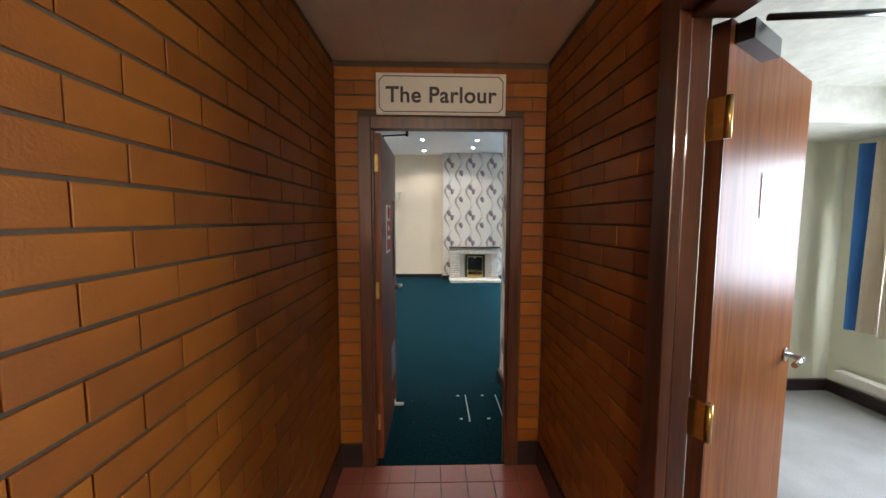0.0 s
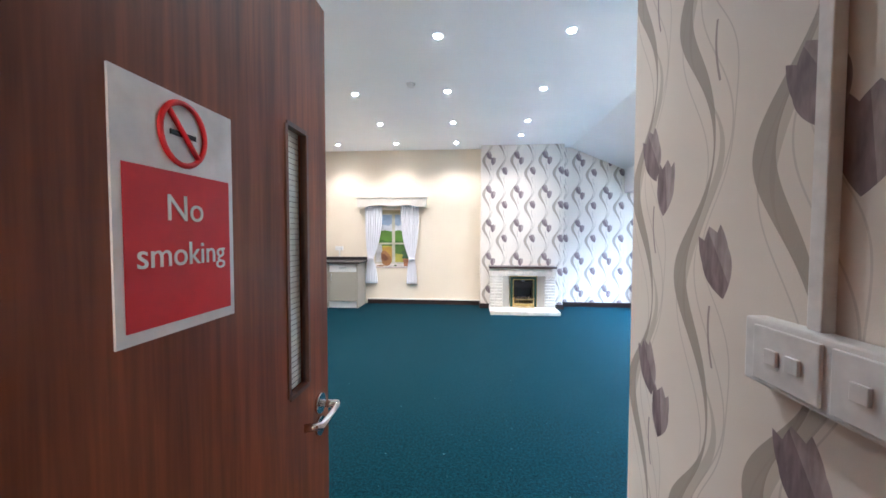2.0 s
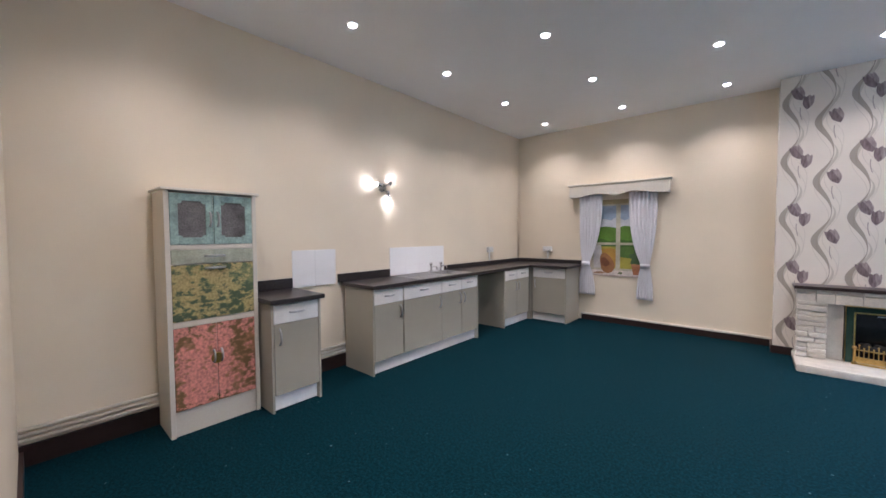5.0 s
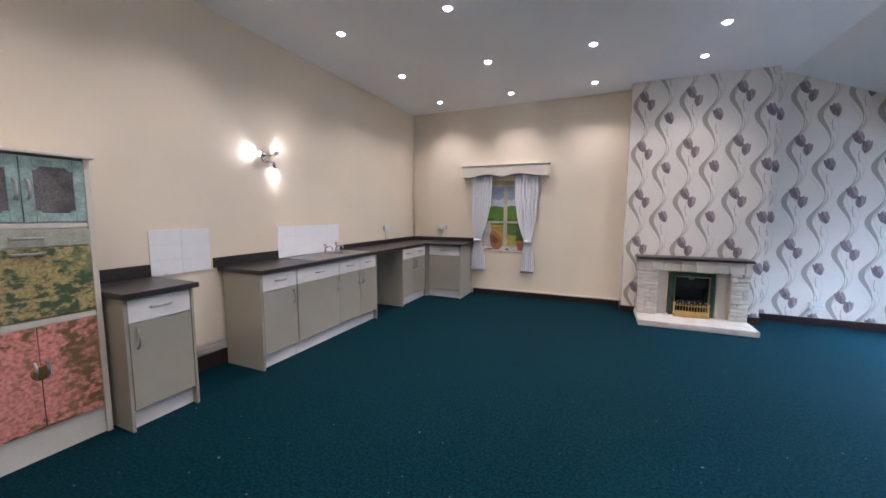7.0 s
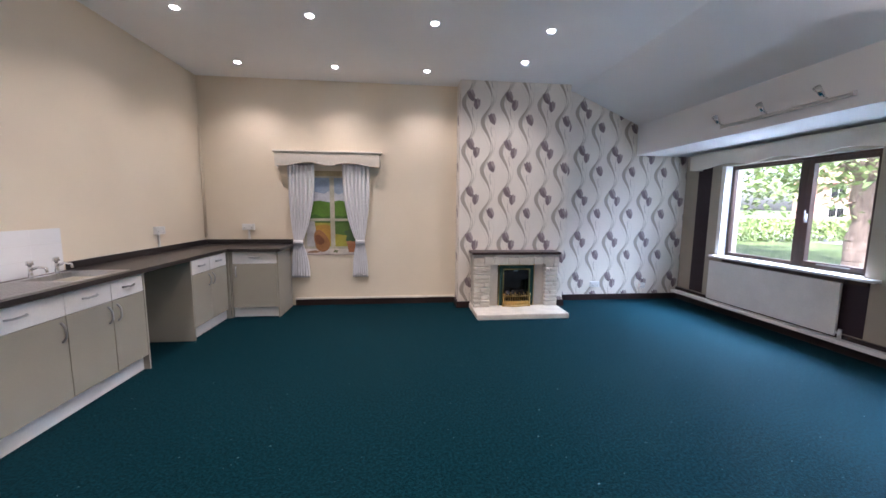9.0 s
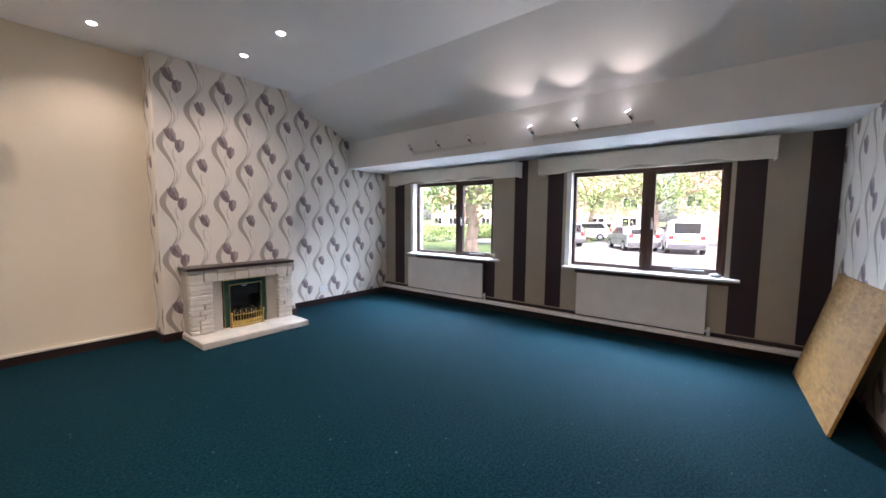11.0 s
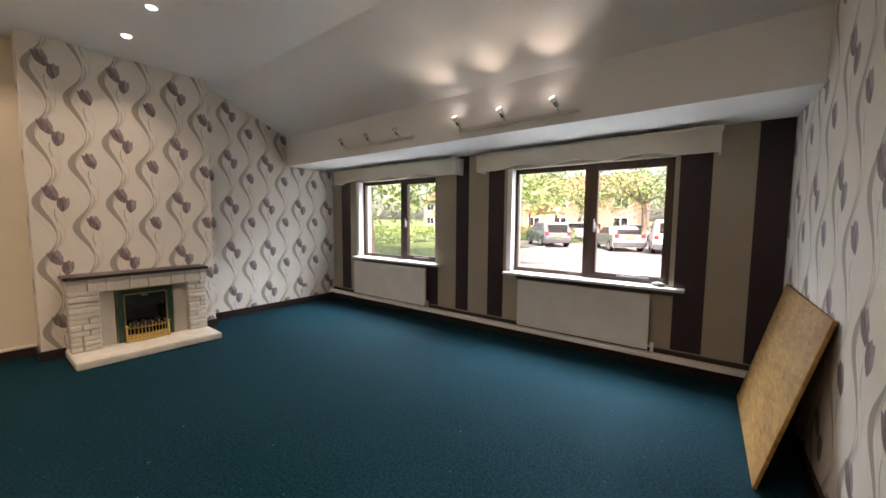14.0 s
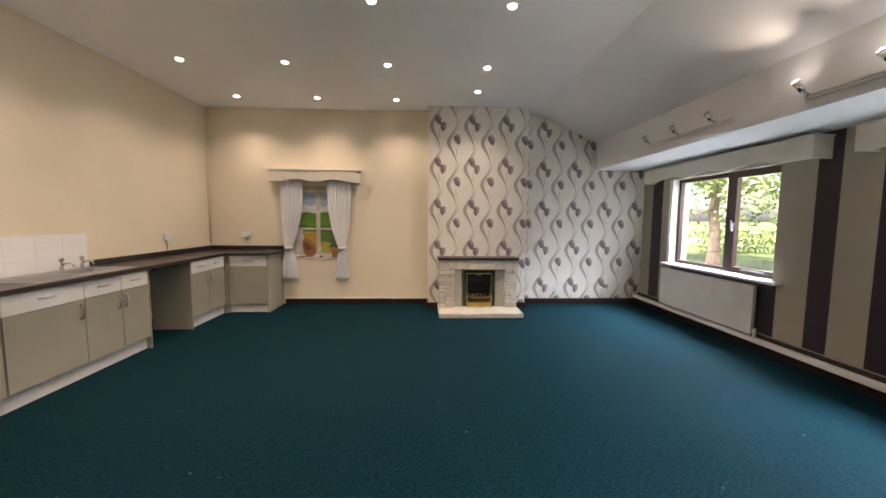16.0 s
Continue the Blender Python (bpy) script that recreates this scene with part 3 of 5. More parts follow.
door_frame("door_frame_main", [(1.228, 1.302, DY - 0.022, DY + 0.005, 0, 2.09), (2.10, 2.174, DY - 0.022, DY + 0.005, 0, 2.09), (1.302, 2.10, DY - 0.022, DY + 0.005, 2.02, 2.09), (1.272, 1.300, DY + 0.006, 3.016, 0, 2.05), (2.102, 2.128, DY + 0.006, 3.016, 0, 2.05), (1.300, 2.102, DY + 0.006, 3.016, 2.022, 2.05), (1.300, 1.315, DY + 0.006, DY + 0.025, 0, 2.02), (2.087, 2.102, DY + 0.006, DY + 0.025, 0, 2.02)], "dark varnished frame of the parlour doorway")


def main_door():
    ob = thing("door_1", (1.33, 3.02, 0), "dark red-brown veneered fire door standing open", "door", kind="structure")
    y0, y1, x0, x1 = 3.025, 3.845, 1.302, 1.346
    g0, g1, z0, z1 = 3.635, 3.725, 1.055, 1.655
    part("leaf", boxes((x0, x1, y0, g0, 0.008, 2.015), (x0, x1, g1, y1, 0.008, 2.015), (x0, x1, g0, g1, 0.008, z0), (x0, x1, g0, g1, z1, 2.015)), DOORWOOD, ob)
    part("vision_panel", boxes((x0 + 0.018, x0 + 0.026, g0, g1, z0, z1)), mottled("wired_glass", (0.74, 0.77, 0.70), 0.15, amount=0.05, relief=0.05), ob, "wired glass strip")
    bm = bmesh.new()
    for k in range(int((z1 - z0) / 0.0125)):
        z = z0 + 0.0125 * k
        box(bm, x0 + 0.0262, x0 + 0.0272, g0, g1, z, z + 0.0006)
    part("wire", bm, BLACK, ob)
    part("glazing_bead", boxes((x1 - 0.012, x1 + 0.004, g0 - 0.008, g0 + 0.002, z0, z1), (x1 - 0.012, x1 + 0.004, g1 - 0.002, g1 + 0.008, z0, z1), (x1 - 0.012, x1 + 0.004, g0, g1, z1 - 0.002, z1 + 0.008), (x1 - 0.012, x1 + 0.004, g0, g1, z0 - 0.008, z0 + 0.002)), JAMB, ob)
    lever_handle((x1, 3.785, 0.975), (1, 0, 0), (0, -1, 0), ob)
    for z in (1.84, 1.08, 0.25):
        hinge((1.302, 3.022, z), ob)
    part("air_vent", boxes((x1, x1 + 0.006, 3.48, 3.68, 0.30, 0.56), bevel=0.002), STEEL, ob, "aluminium vent grille")
    bm = bmesh.new()
    path_tube(bm, [(1.335, 3.22, 2.018), (1.335, 3.22, 2.04), (1.49, 3.20, 2.045)], 0.006)
    path_tube(bm, [(1.49, 3.20, 2.035), (1.49, 3.20, 2.13), (1.49, 3.018, 2.13)], 0.008)
    part("door_closer", bm, BLACK, ob, "black door closer arm")
    sign = part("door_notice", boxes((x1, x1 + 0.003, 3.25, 3.452, 1.285, 1.605)), PLASTIC, ob, "red and white no smoking notice")
    red = plain("notice_red", (0.60, 0.008, 0.008), 0.55)
    part("red_field", boxes((x1 + 0.003, x1 + 0.004, 3.262, 3.442, 1.30, 1.50)), red, sign)
    bm = bmesh.new()
    c = Vector((x1 + 0.0045, 3.352, 1.553))
    ring = [c + Vector((0, 0.038 * math.cos(a * math.tau / 32), 0.042 * math.sin(a * math.tau / 32))) for a in range(33)]
    path_tube(bm, ring, 0.004, 6)
    path_tube(bm, [c + Vector((0, -0.026, 0.03)), c + Vector((0, 0.026, -0.03))], 0.004, 6)
    part("prohibition_ring", bm, red, sign)
    part("cigarette", boxes((x1 + 0.003, x1 + 0.0042, 3.33, 3.375, 1.549, 1.556)), BLACK, sign)
    for word, size, yy, zz in (("No", 0.05, 3.352, 1.435), ("smoking", 0.046, 3.352, 1.375)):
        txt = bpy.data.curves.new("words", "FONT")
        txt.body, txt.size, txt.align_x, txt.extrude = word, size, 'CENTER', 0.0006
        txt.materials.append(PLASTIC)
        o = new("words", txt)
        o.matrix_world = Matrix.Translation((x1 + 0.005, yy, zz)) @ Euler((math.pi / 2, 0, math.pi / 2)).to_matrix().to_4x4()
        o.parent = sign
    bm = boxes((1.346, 1.42, 3.66, 3.69, 0.012, 0.03), bevel=0.005)
    path_tube(bm, [(1.348, 3.675, 0.06), (1.352, 3.675, 0.025)], 0.008)
    part("door_holder", bm, PLASTIC, ob, "white flip-down door stop")


main_door()


def parlour_sign():
    y = DY - 0.012
    ob = thing("sign", (1.70, y, 2.1), "cream sign board lettered The Parlour above the doorway", "sign")
    part("board", boxes((1.334, 2.067, y, DY - 0.001, 2.10, 2.33), bevel=0.003), mottled("ivory_board", (0.68, 0.63, 0.54), 0.4, amount=0.04), ob)
    ink = plain("dark_brown_ink", (0.03, 0.018, 0.014), 0.4)
    bm = bmesh.new()
    o = [(1.375, 2.118), (2.026, 2.118), (2.050, 2.142), (2.050, 2.288), (2.026, 2.312), (1.375, 2.312), (1.351, 2.288), (1.351, 2.142)]
    path_tube(bm, [(a, y - 0.001, b) for a, b in o + o[:1]], 0.0028, 6)
    part("border_line", bm, ink, ob)
    txt = bpy.data.curves.new("lettering", "FONT")
    txt.body, txt.size, txt.align_x, txt.extrude, txt.offset, txt.space_character = "The Parlour", 0.122, 'CENTER', 0.001, 0.0024, 1.05
    txt.materials.append(ink)
    o = new("lettering", txt)
    o.parent = ob
    o.matrix_parent_inverse = ob.matrix_basis.inverted()
    o.matrix_basis = Matrix.Translation((1.70, y - 0.002, 2.170)) @ Euler((math.pi / 2, 0, 0)).to_matrix().to_4x4()


parlour_sign()


# ---- windows, pelmets, radiators ----
def window(name, y0, y1, mull):
    ob = thing(name, (5.66, (y0 + y1) / 2, ZS), "brown wooden casement window with two panes", "window", kind="structure")
    x0, x1, z0, z1 = 5.66, 5.72, 0.82, 2.0
    a, b = mull
    part("window_frame", boxes((x0, x1 + 0.02, W[0], y0, ZS, ZT), (x0, x1 + 0.02, y1, W[1], ZS, ZT), (x0, x1 + 0.02, y0, y1, ZS, z0), (x0, x1 + 0.02, y0, y1, z1, ZT), (x0, x1 + 0.02, a + 0.03, b - 0.03, z0, z1), bevel=0.003), FRAME, ob)
    for s0, s1, wd, fwd in ((y0, a + 0.03, 0.05, 0.012), (b - 0.03, y1, 0.025, 0.0)):
        part("sash", boxes((x0 - fwd, x1 - 0.01, s0, s0 + wd, z0, z1), (x0 - fwd, x1 - 0.01, s1 - wd, s1, z0, z1), (x0 - fwd, x1 - 0.01, s0 + wd, s1 - wd, z0, z0 + wd), (x0 - fwd, x1 - 0.01, s0 + wd, s1 - wd, z1 - wd, z1), bevel=0.003), FRAME, ob)
        p = part("pane", boxes((x0 + 0.02, x0 + 0.024, s0 + wd - 0.004, s1 - wd + 0.004, z0 + wd - 0.004, z1 - wd + 0.004)), GLASS, ob)
        p.visible_shadow = False
    bm = boxes((x0 - 0.03, x0 - 0.012, a - 0.012, a + 0.012, 1.30, 1.40), bevel=0.004)
    tube(bm, (x0 - 0.035, a, 1.33), (x0 - 0.04, a, 1.44), 0.009, 0.006, 8)
    part("catch", bm, PLASTIC, ob, "white window catch")
    part("stay", boxes((x0 - 0.03, x0 - 0.02, y0 + 0.15, y0 + 0.45, 0.845, 0.857)), STEEL, ob)
    part("reveal", boxes((EX - 0.002, x0, W[1] - 0.012, W[1] + 0.05, ZS, ZT)), WHITE, ob, "white painted reveal")
    part("window_sill", boxes((5.46, x0 + 0.0, W[0] - 0.13, W[1] + 0.05, 0.765, 0.795), bevel=0.006), WHITE, ob, "white painted window board")
    # Dark strip that stands in for the dark gap beneath the window board.
    part("dark_gap_strip", boxes((EX - 0.02, EX, W[0] - 0.04, W[1] - 0.1, 0.715, 0.764)), FRAME, ob)


for nm, W, ys, mull in (("window_1", W1, (7.90, 9.50), (8.516, 8.649)), ("window_2", W2, (5.06, 6.675), (5.747, 5.872))):
    window(nm, ys[0], ys[1], mull)


def wavy(p0, p1, z_lo, z_top, waves, depth):
    """Outline of a pelmet board with a scalloped lower edge."""
    n = 64
    out = [(p0, z_top), (p1, z_top)]
    for i in range(n + 1):
        s = 1 - i / n
        e = min(s, 1 - s)
        rise = 0.0 if e < 0.11 else depth * (0.5 - 0.5 * math.cos(math.tau * waves * (s - 0.11) / 0.78)) ** 0.7
        out.append((p0 + (p1 - p0) * s, z_lo + rise))
    return out


def pelmet(y0, y1):
    ob = thing("pelmet", (5.40, (y0 + y1) / 2, 2.0), "cream painted wooden pelmet with a scalloped edge", "pelmet", "pelmets over the windows")
    bm = bmesh.new()
    prism(bm, wavy(y0, y1, 2.0, 2.20, 3, 0.045), "x", 5.36, 5.378)
    part("front_board", bm, OFFWHITE, ob)
    part("top_board", boxes((5.345, EX, y0 - 0.012, y1 + 0.012, 2.20, 2.215), bevel=0.003), OFFWHITE, ob)
    part("end_board", boxes((5.378, EX, y0, y0 + 0.018, 2.0, 2.2)), OFFWHITE, ob)
    part("end_board", boxes((5.378, EX, y1 - 0.018, y1, 2.0, 2.2)), OFFWHITE, ob)


pelmet(7.40, 9.93)
pelmet(4.70, 7.075)


def radiator(y0, y1, ribs):
    ob = thing("radiator", (5.5, (y0 + y1) / 2, 0.17), "white painted panel radiator under the window", "radiator", "radiators under the windows")
    bm = boxes((5.485, 5.505, y0, y1, 0.172, 0.715), bevel=0.005)
    part("panel", bm, WHITE, ob)
    n = 14
    if ribs:
        for i in range(n):
            z = 0.20 + i * 0.037
            part("rib", boxes((5.4815, 5.486, y0 + 0.02, y1 - 0.02, z, z + 0.031)), WHITE, ob)
    part("back_panel", boxes((5.515, 5.553, y0 + 0.03, y1 - 0.03, 0.19, 0.70)), WHITE, ob)
    bm = bmesh.new()
    tube(bm, (5.50, y0 - 0.035, 0.15), (5.50, y0 - 0.035, 0.25), 0.016, 0.016, 12)
    tube(bm, (5.50, y0 - 0.035, 0.21), (5.50, y0 + 0.01, 0.21), 0.010, 0.010, 10)
    part("valve", bm, PLASTIC, ob)


radiator(8.0, 9.58, False)
radiator(5.17, 6.555, True)


def spot_rail(y0, y1, z, lit):
    ob = thing("spotlight_rail", (4.68, (y0 + y1) / 2, z), "white three-lamp spotlight rail, " + ("lit" if lit else "unlit"), "spotlight rail")
    for dz in (-0.011, 0.011):
        part("rail", boxes((4.668, 4.699, y0 - 0.05, y1 - 0.05, z + dz - 0.008, z + dz + 0.008), bevel=0.003), WHITE, ob)
    for ye in (y0 - 0.062, y1 - 0.05):
        part("end_cap", boxes((4.664, 4.699, ye, ye + 0.012, z - 0.022, z + 0.022), bevel=0.003), WHITE, ob)
    for k in range(3):
        y = y0 + (y1 - y0) * (0.10 + 0.42 * k)
        a = Vector((4.66, y, z + 0.01))
        b = a + Vector((-0.055, 0, 0.035))
        tip = b + Vector((-0.015, 0.03, 0.06))
        bm = bmesh.new()
        tube(bm, a, b, 0.008, 0.008, 8)
        tube(bm, b - (tip - b) * 0.3, tip, 0.018, 0.028, 14)
        part("spot_head", bm, CHROME, ob, "small chrome spot head")
        bm = bmesh.new()
        tube(bm, tip, tip + (tip - b) * 0.06, 0.024, 0.024, 14)
        part("bulb", bm, LAMP if lit else PLASTIC, ob)
        if lit:
            q = tip + (tip - b).normalized() * 0.02
            spot("spot_beam", q, q + Vector((-0.72, 0.16 * (k - 1), 0.62)), 1.5, 90, 1.0, 0.012, (1.0, 0.9, 0.74))


spot_rail(7.56, 8.76, 2.36, False)
spot_rail(5.70, 6.90, 2.34, True)


# ---- kitchen units ----
def bow_handle(at, along, out, parent):
    at, along, out = Vector(at), Vector(along), Vector(out)
    pts = [at + along * (0.064 * s) + out * (0.026 * (1 - s ** 4) + 0.002) for s in (-1, -0.85, -0.5, 0, 0.5, 0.85, 1)]
    bm = bmesh.new()
    path_tube(bm, pts, 0.0075, 8)
    part("handle", bm, STEEL, parent, "brushed metal bow handle")


def base_unit(name, lo, hi, front, back, doors, label, axis="y", ends=(True, True)):
    """A base cabinet that faces along +x (axis y) or -y (axis x). doors: (start, end, handle at start or end)."""
    def b(p0, p1, d0, d1, z0, z1):
        return (min(d0, d1), max(d0, d1), p0, p1, z0, z1) if axis == "y" else (p0, p1, min(d0, d1), max(d0, d1), z0, z1)
    s = 1 if axis == "y" else -1
    out = (1, 0, 0) if axis == "y" else (0, -1, 0)
    run = (0, 1, 0) if axis == "y" else (1, 0, 0)
    mid = ((front + back) / 2, (lo + hi) / 2, 0) if axis == "y" else ((lo + hi) / 2, (front + back) / 2, 0)
    ob = thing(name, mid, label, "kitchen cabinet", "kitchen base cabinets")
    f = front - s * 0.02
    part("body", boxes(b(lo, lo + 0.018, front if ends[0] else f - s * 0.004, back, 0 if ends[0] else 0.13, 0.862), b(hi - 0.018, hi, front if ends[1] else f - s * 0.004, back, 0 if ends[1] else 0.13, 0.862), b(lo + 0.018, hi - 0.018, f - s * 0.004, back, 0.13, 0.862)), SAGE, ob)
    part("plinth", boxes(b(lo + (0.018 if ends[0] else 0.001), hi - (0.018 if ends[1] else 0.001), f - s * 0.03, f - s * 0.05, 0, 0.13)), WHITE, ob, "white plinth board")
    for d0, d1, at_end in doors:
        a, c = d0 + 0.003, d1 - 0.003
        dr = part("drawer_front", boxes(b(a, c, f, front, 0.705, 0.852), bevel=0.002), WHITE, ob, "white drawer front")
        dd = part("door", boxes(b(a, c, f, front, 0.135, 0.70), bevel=0.002), SAGE, ob)
        m = (a + c) / 2
        h = c - 0.04 if at_end else a + 0.04
        bow_handle((front, m, 0.785) if axis == "y" else (m, front, 0.785), run, out, dr)
        bow_handle((front, h, 0.60) if axis == "y" else (h, front, 0.60), (0, 0, 1), out, dd)
    return ob


KW = WX + 0.002
base_unit("base_cabinet", 5.455, 5.873, -1.08, KW + 0.05, [(5.475, 5.853, False)], "narrow sage-grey base cabinet with a white drawer")
base_unit("base_cabinet", 6.435, 6.845, -1.08, KW + 0.05, [(6.455, 6.84, True)], "sage-grey base cabinet with one white drawer", ends=(True, False))
base_unit("sink_cabinet", 6.847, 8.205, -1.08, KW + 0.05, [(6.85, 7.465, True), (7.465, 7.847, True), (7.847, 8.185, False)], "sage-grey sink cabinet with white drawer fronts", ends=(False, True))
base_unit("base_cabinet", 8.85, 9.66, -1.06, KW + 0.05, [(8.87, 9.22, True), (9.22, 9.60, False)], "sage-grey two-door cabinet beside an open gap")
base_unit("corner_cabinet", -1.058, -0.46, 9.662, NY - 0.03, [(-1.015, -0.48, False)], "sage-grey corner cabinet with one white drawer", axis="x")

# worktops: a short one, and one that turns the corner
ob = thing("worktop", (-1.3, 5.66, 0.865), "short dark laminate worktop on a base cabinet", "worktop")
part("slab", boxes((KW, -1.045, 5.44, 5.90, 0.864, 0.90), bevel=0.004), WORKTOP, ob)
part("upstand", boxes((KW, KW + 0.018, 5.44, 5.88, 0.902, 0.995), (KW + 0.02, KW + 0.32, 5.425, 5.438, 0.88, 0.985)), WORKTOP, ob)
ob = thing("worktop", (-1.3, 8.4, 0.865), "long L-shaped dark laminate worktop with a sink", "worktop")
bm = boxes((KW, -1.045, 6.42, 7.13, 0.864, 0.90), (KW, -1.53, 7.13, 8.07, 0.864, 0.90), (-1.10, -1.045, 7.13, 8.07, 0.864, 0.90), (KW, -1.045, 8.07, 9.60, 0.864, 0.90), (KW, -0.415, 9.60, NY - 0.002, 0.864, 0.90))
part("slab", bm, WORKTOP, ob)
part("upstand", boxes((KW, KW + 0.018, 6.38, 7.09, 0.902, 0.99)), WORKTOP, ob)
part("upstand", boxes((KW, KW + 0.018, 8.11, NY - 0.02, 0.902, 0.965)), WORKTOP, ob)
part("upstand", boxes((KW + 0.02, -0.43, NY - 0.02, NY - 0.002, 0.902, 0.965)), WORKTOP, ob)


def sink():
    ob = thing("sink", (-1.31, 7.6, 0.9), "stainless steel inset sink with a ribbed drainer", "sink")
    x0, x1, y0, y1 = -1.535, -1.095, 7.12, 8.08
    bx0, bx1, by0, by1 = -1.49, -1.14, 7.62, 8.03
    part("deck", boxes((x0, x1, y0, by0, 0.899, 0.905), (x0, bx0, by0, y1, 0.899, 0.905), (bx1, x1, by0, y1, 0.899, 0.905), (bx0, bx1, by1, y1, 0.899, 0.905)), STEEL, ob)
    bm = bmesh.new()
    top = [(bx0, by0), (bx1, by0), (bx1, by1), (bx0, by1)]
    lo = [(bx0 + 0.03, by0 + 0.03), (bx1 - 0.03, by0 + 0.03), (bx1 - 0.03, by1 - 0.03), (bx0 + 0.03, by1 - 0.03)]
    a = [bm.verts.new((p, q, 0.904)) for p, q in top]
    b = [bm.verts.new((p, q, 0.74)) for p, q in lo]
    for i in range(4):
        bm.faces.new((a[i], a[(i + 1) % 4], b[(i + 1) % 4], b[i]))
    bm.faces.new(b)
    bowl = part("bowl", bm, STEEL, ob)
    md = bowl.modifiers.new("thick", "SOLIDIFY")
    md.thickness = 0.002
    for i in range(9):
        x = -1.47 + i * 0.04
        part("drainer_rib", boxes((x, x + 0.012, 7.17, 7.57, 0.905, 0.909), bevel=0.002), STEEL, ob)
    for y in (7.74, 7.94):
        bm = bmesh.new()
        tube(bm, (-1.515, y, 0.905), (-1.515, y, 1.0), 0.014, 0.011, 12)
        tube(bm, (-1.515, y, 1.0), (-1.515, y, 1.03), 0.022, 0.018, 12)
        path_tube(bm, [(-1.515, y, 0.965), (-1.46, y, 0.985), (-1.41, y, 0.975), (-1.405, y, 0.945)], 0.009, 10)
        part("tap", bm, CHROME, ob, "chrome pillar tap")


sink()


def splash_tiles(y0, z0, z1, cols, rows, w):
    ob = thing("tile_panel", (KW, y0, z0), "small splashback of white glazed tiles", "tiles", "tiled splashbacks")
    part("grout", boxes((KW - 0.001, KW + 0.004, y0, y0 + cols * w, z0, z1)), WHITE, ob)
    h = (z1 - z0) / rows
    me = mesh_of("tile", boxes((0, 0.009, 0.0006, w - 0.0006, 0.0012, h - 0.0012), bevel=0.0006), TILEWHITE)
    for i in range(cols):
        for j in range(rows):
            t = new("tile", me)
            t.parent = ob
            t.location = (0, i * w, j * h)


splash_tiles(5.885, 0.893, 1.255, 2, 3, 0.235)
splash_tiles(7.10, 0.902, 1.245, 4, 3, 0.247)


def dresser():
    x0, x1, y0, y1 = KW + 0.02, -1.25, 4.84, 5.43
    ob = thing("kitchen_dresser", ((x0 + x1) / 2, (y0 + y1) / 2, 0), "vintage painted kitchen dresser with floral papered doors", "dresser")
    for a in (y0, y1 - 0.03):
        part("side_panel", boxes((x0, x1, a, a + 0.03, 0, 1.71), bevel=0.002), OFFWHITE, ob)
    part("carcass", boxes((x0, x1 - 0.017, y0 + 0.03, y1 - 0.03, 0.14, 1.70), bevel=0.002), OFFWHITE, ob)
    for a, b in ((0.765, 0.80), (1.308, 1.334)):
        part("rail", boxes((x1 - 0.0165, x1 - 0.002, y0 + 0.031, y1 - 0.031, a, b), bevel=0.002), OFFWHITE, ob)
    part("plinth", boxes((x1 - 0.04, x1 - 0.02, y0 + 0.03, y1 - 0.03, 0, 0.14)), OFFWHITE, ob)
    part("top", boxes((x0, x1 + 0.02, y0 - 0.02, y1 + 0.02, 1.71, 1.73), bevel=0.005), OFFWHITE, ob)
    ym = (y0 + y1) / 2
    aqua = mottled("distressed_aqua_paint", (0.33, 0.46, 0.42), 0.45, amount=0.3, coarse=16, fine=90, relief=0.15)
    pink = floral("pink_rose_print", (0.62, 0.25, 0.20), (0.25, 0.14, 0.05), (0.15, 0.09, 0.03), 11)
    green = floral("green_leaf_print", (0.40, 0.32, 0.13), (0.13, 0.17, 0.07), (0.05, 0.085, 0.045), 12)
    for a, b, hy in ((y0 + 0.032, ym - 0.002, ym - 0.025), (ym + 0.002, y1 - 0.032, ym + 0.025)):
        d = part("upper_door", boxes((x1 - 0.016, x1, a, a + 0.048, 1.34, 1.695), (x1 - 0.016, x1, b - 0.048, b, 1.34, 1.695), (x1 - 0.016, x1, a + 0.048, b - 0.048, 1.34, 1.39), (x1 - 0.016, x1, a + 0.048, b - 0.048, 1.645, 1.695), bevel=0.003), aqua, ob, "aqua painted glazed door")
        part("pane", boxes((x1 - 0.012, x1 - 0.006, a + 0.045, b - 0.045, 1.385, 1.65)), FROST, d, "dark textured glass")
        for z in (1.645, 1.385):
            for yy in (a + 0.055, b - 0.055):
                bm = bmesh.new()
                tube(bm, (x1 - 0.010, yy, z), (x1 - 0.001, yy, z), 0.02, 0.02, 14)
                part("corner_scroll", bm, aqua, d)
        bow_handle((x1, hy, 1.52), (0, 0, 0.8), (1, 0, 0), d)
        d = part("lower_door", boxes((x1 - 0.016, x1, a, b, 0.18, 0.76), bevel=0.003), pink, ob, "door papered with pink roses")
        bow_handle((x1, hy, 0.52), (0, 0, 0.7), (1, 0, 0), d)
    bm = bmesh.new()
    tube(bm, (x1, ym, 0.50), (x1 + 0.006, ym, 0.50), 0.042, 0.036, 24)
    part("lock_plate", bm, BRASS, ob, "round brown metal plate between the lower doors")
    d = part("drawer", boxes((x1 - 0.014, x1 + 0.002, y0 + 0.032, y1 - 0.032, 1.205, 1.302), bevel=0.003), mottled("pale_green_paint", (0.42, 0.44, 0.34), 0.5, amount=0.2, coarse=14, fine=80), ob, "pale green drawer front")
    bow_handle((x1 + 0.002, ym, 1.255), (0, 1, 0), (1, 0, 0), d)
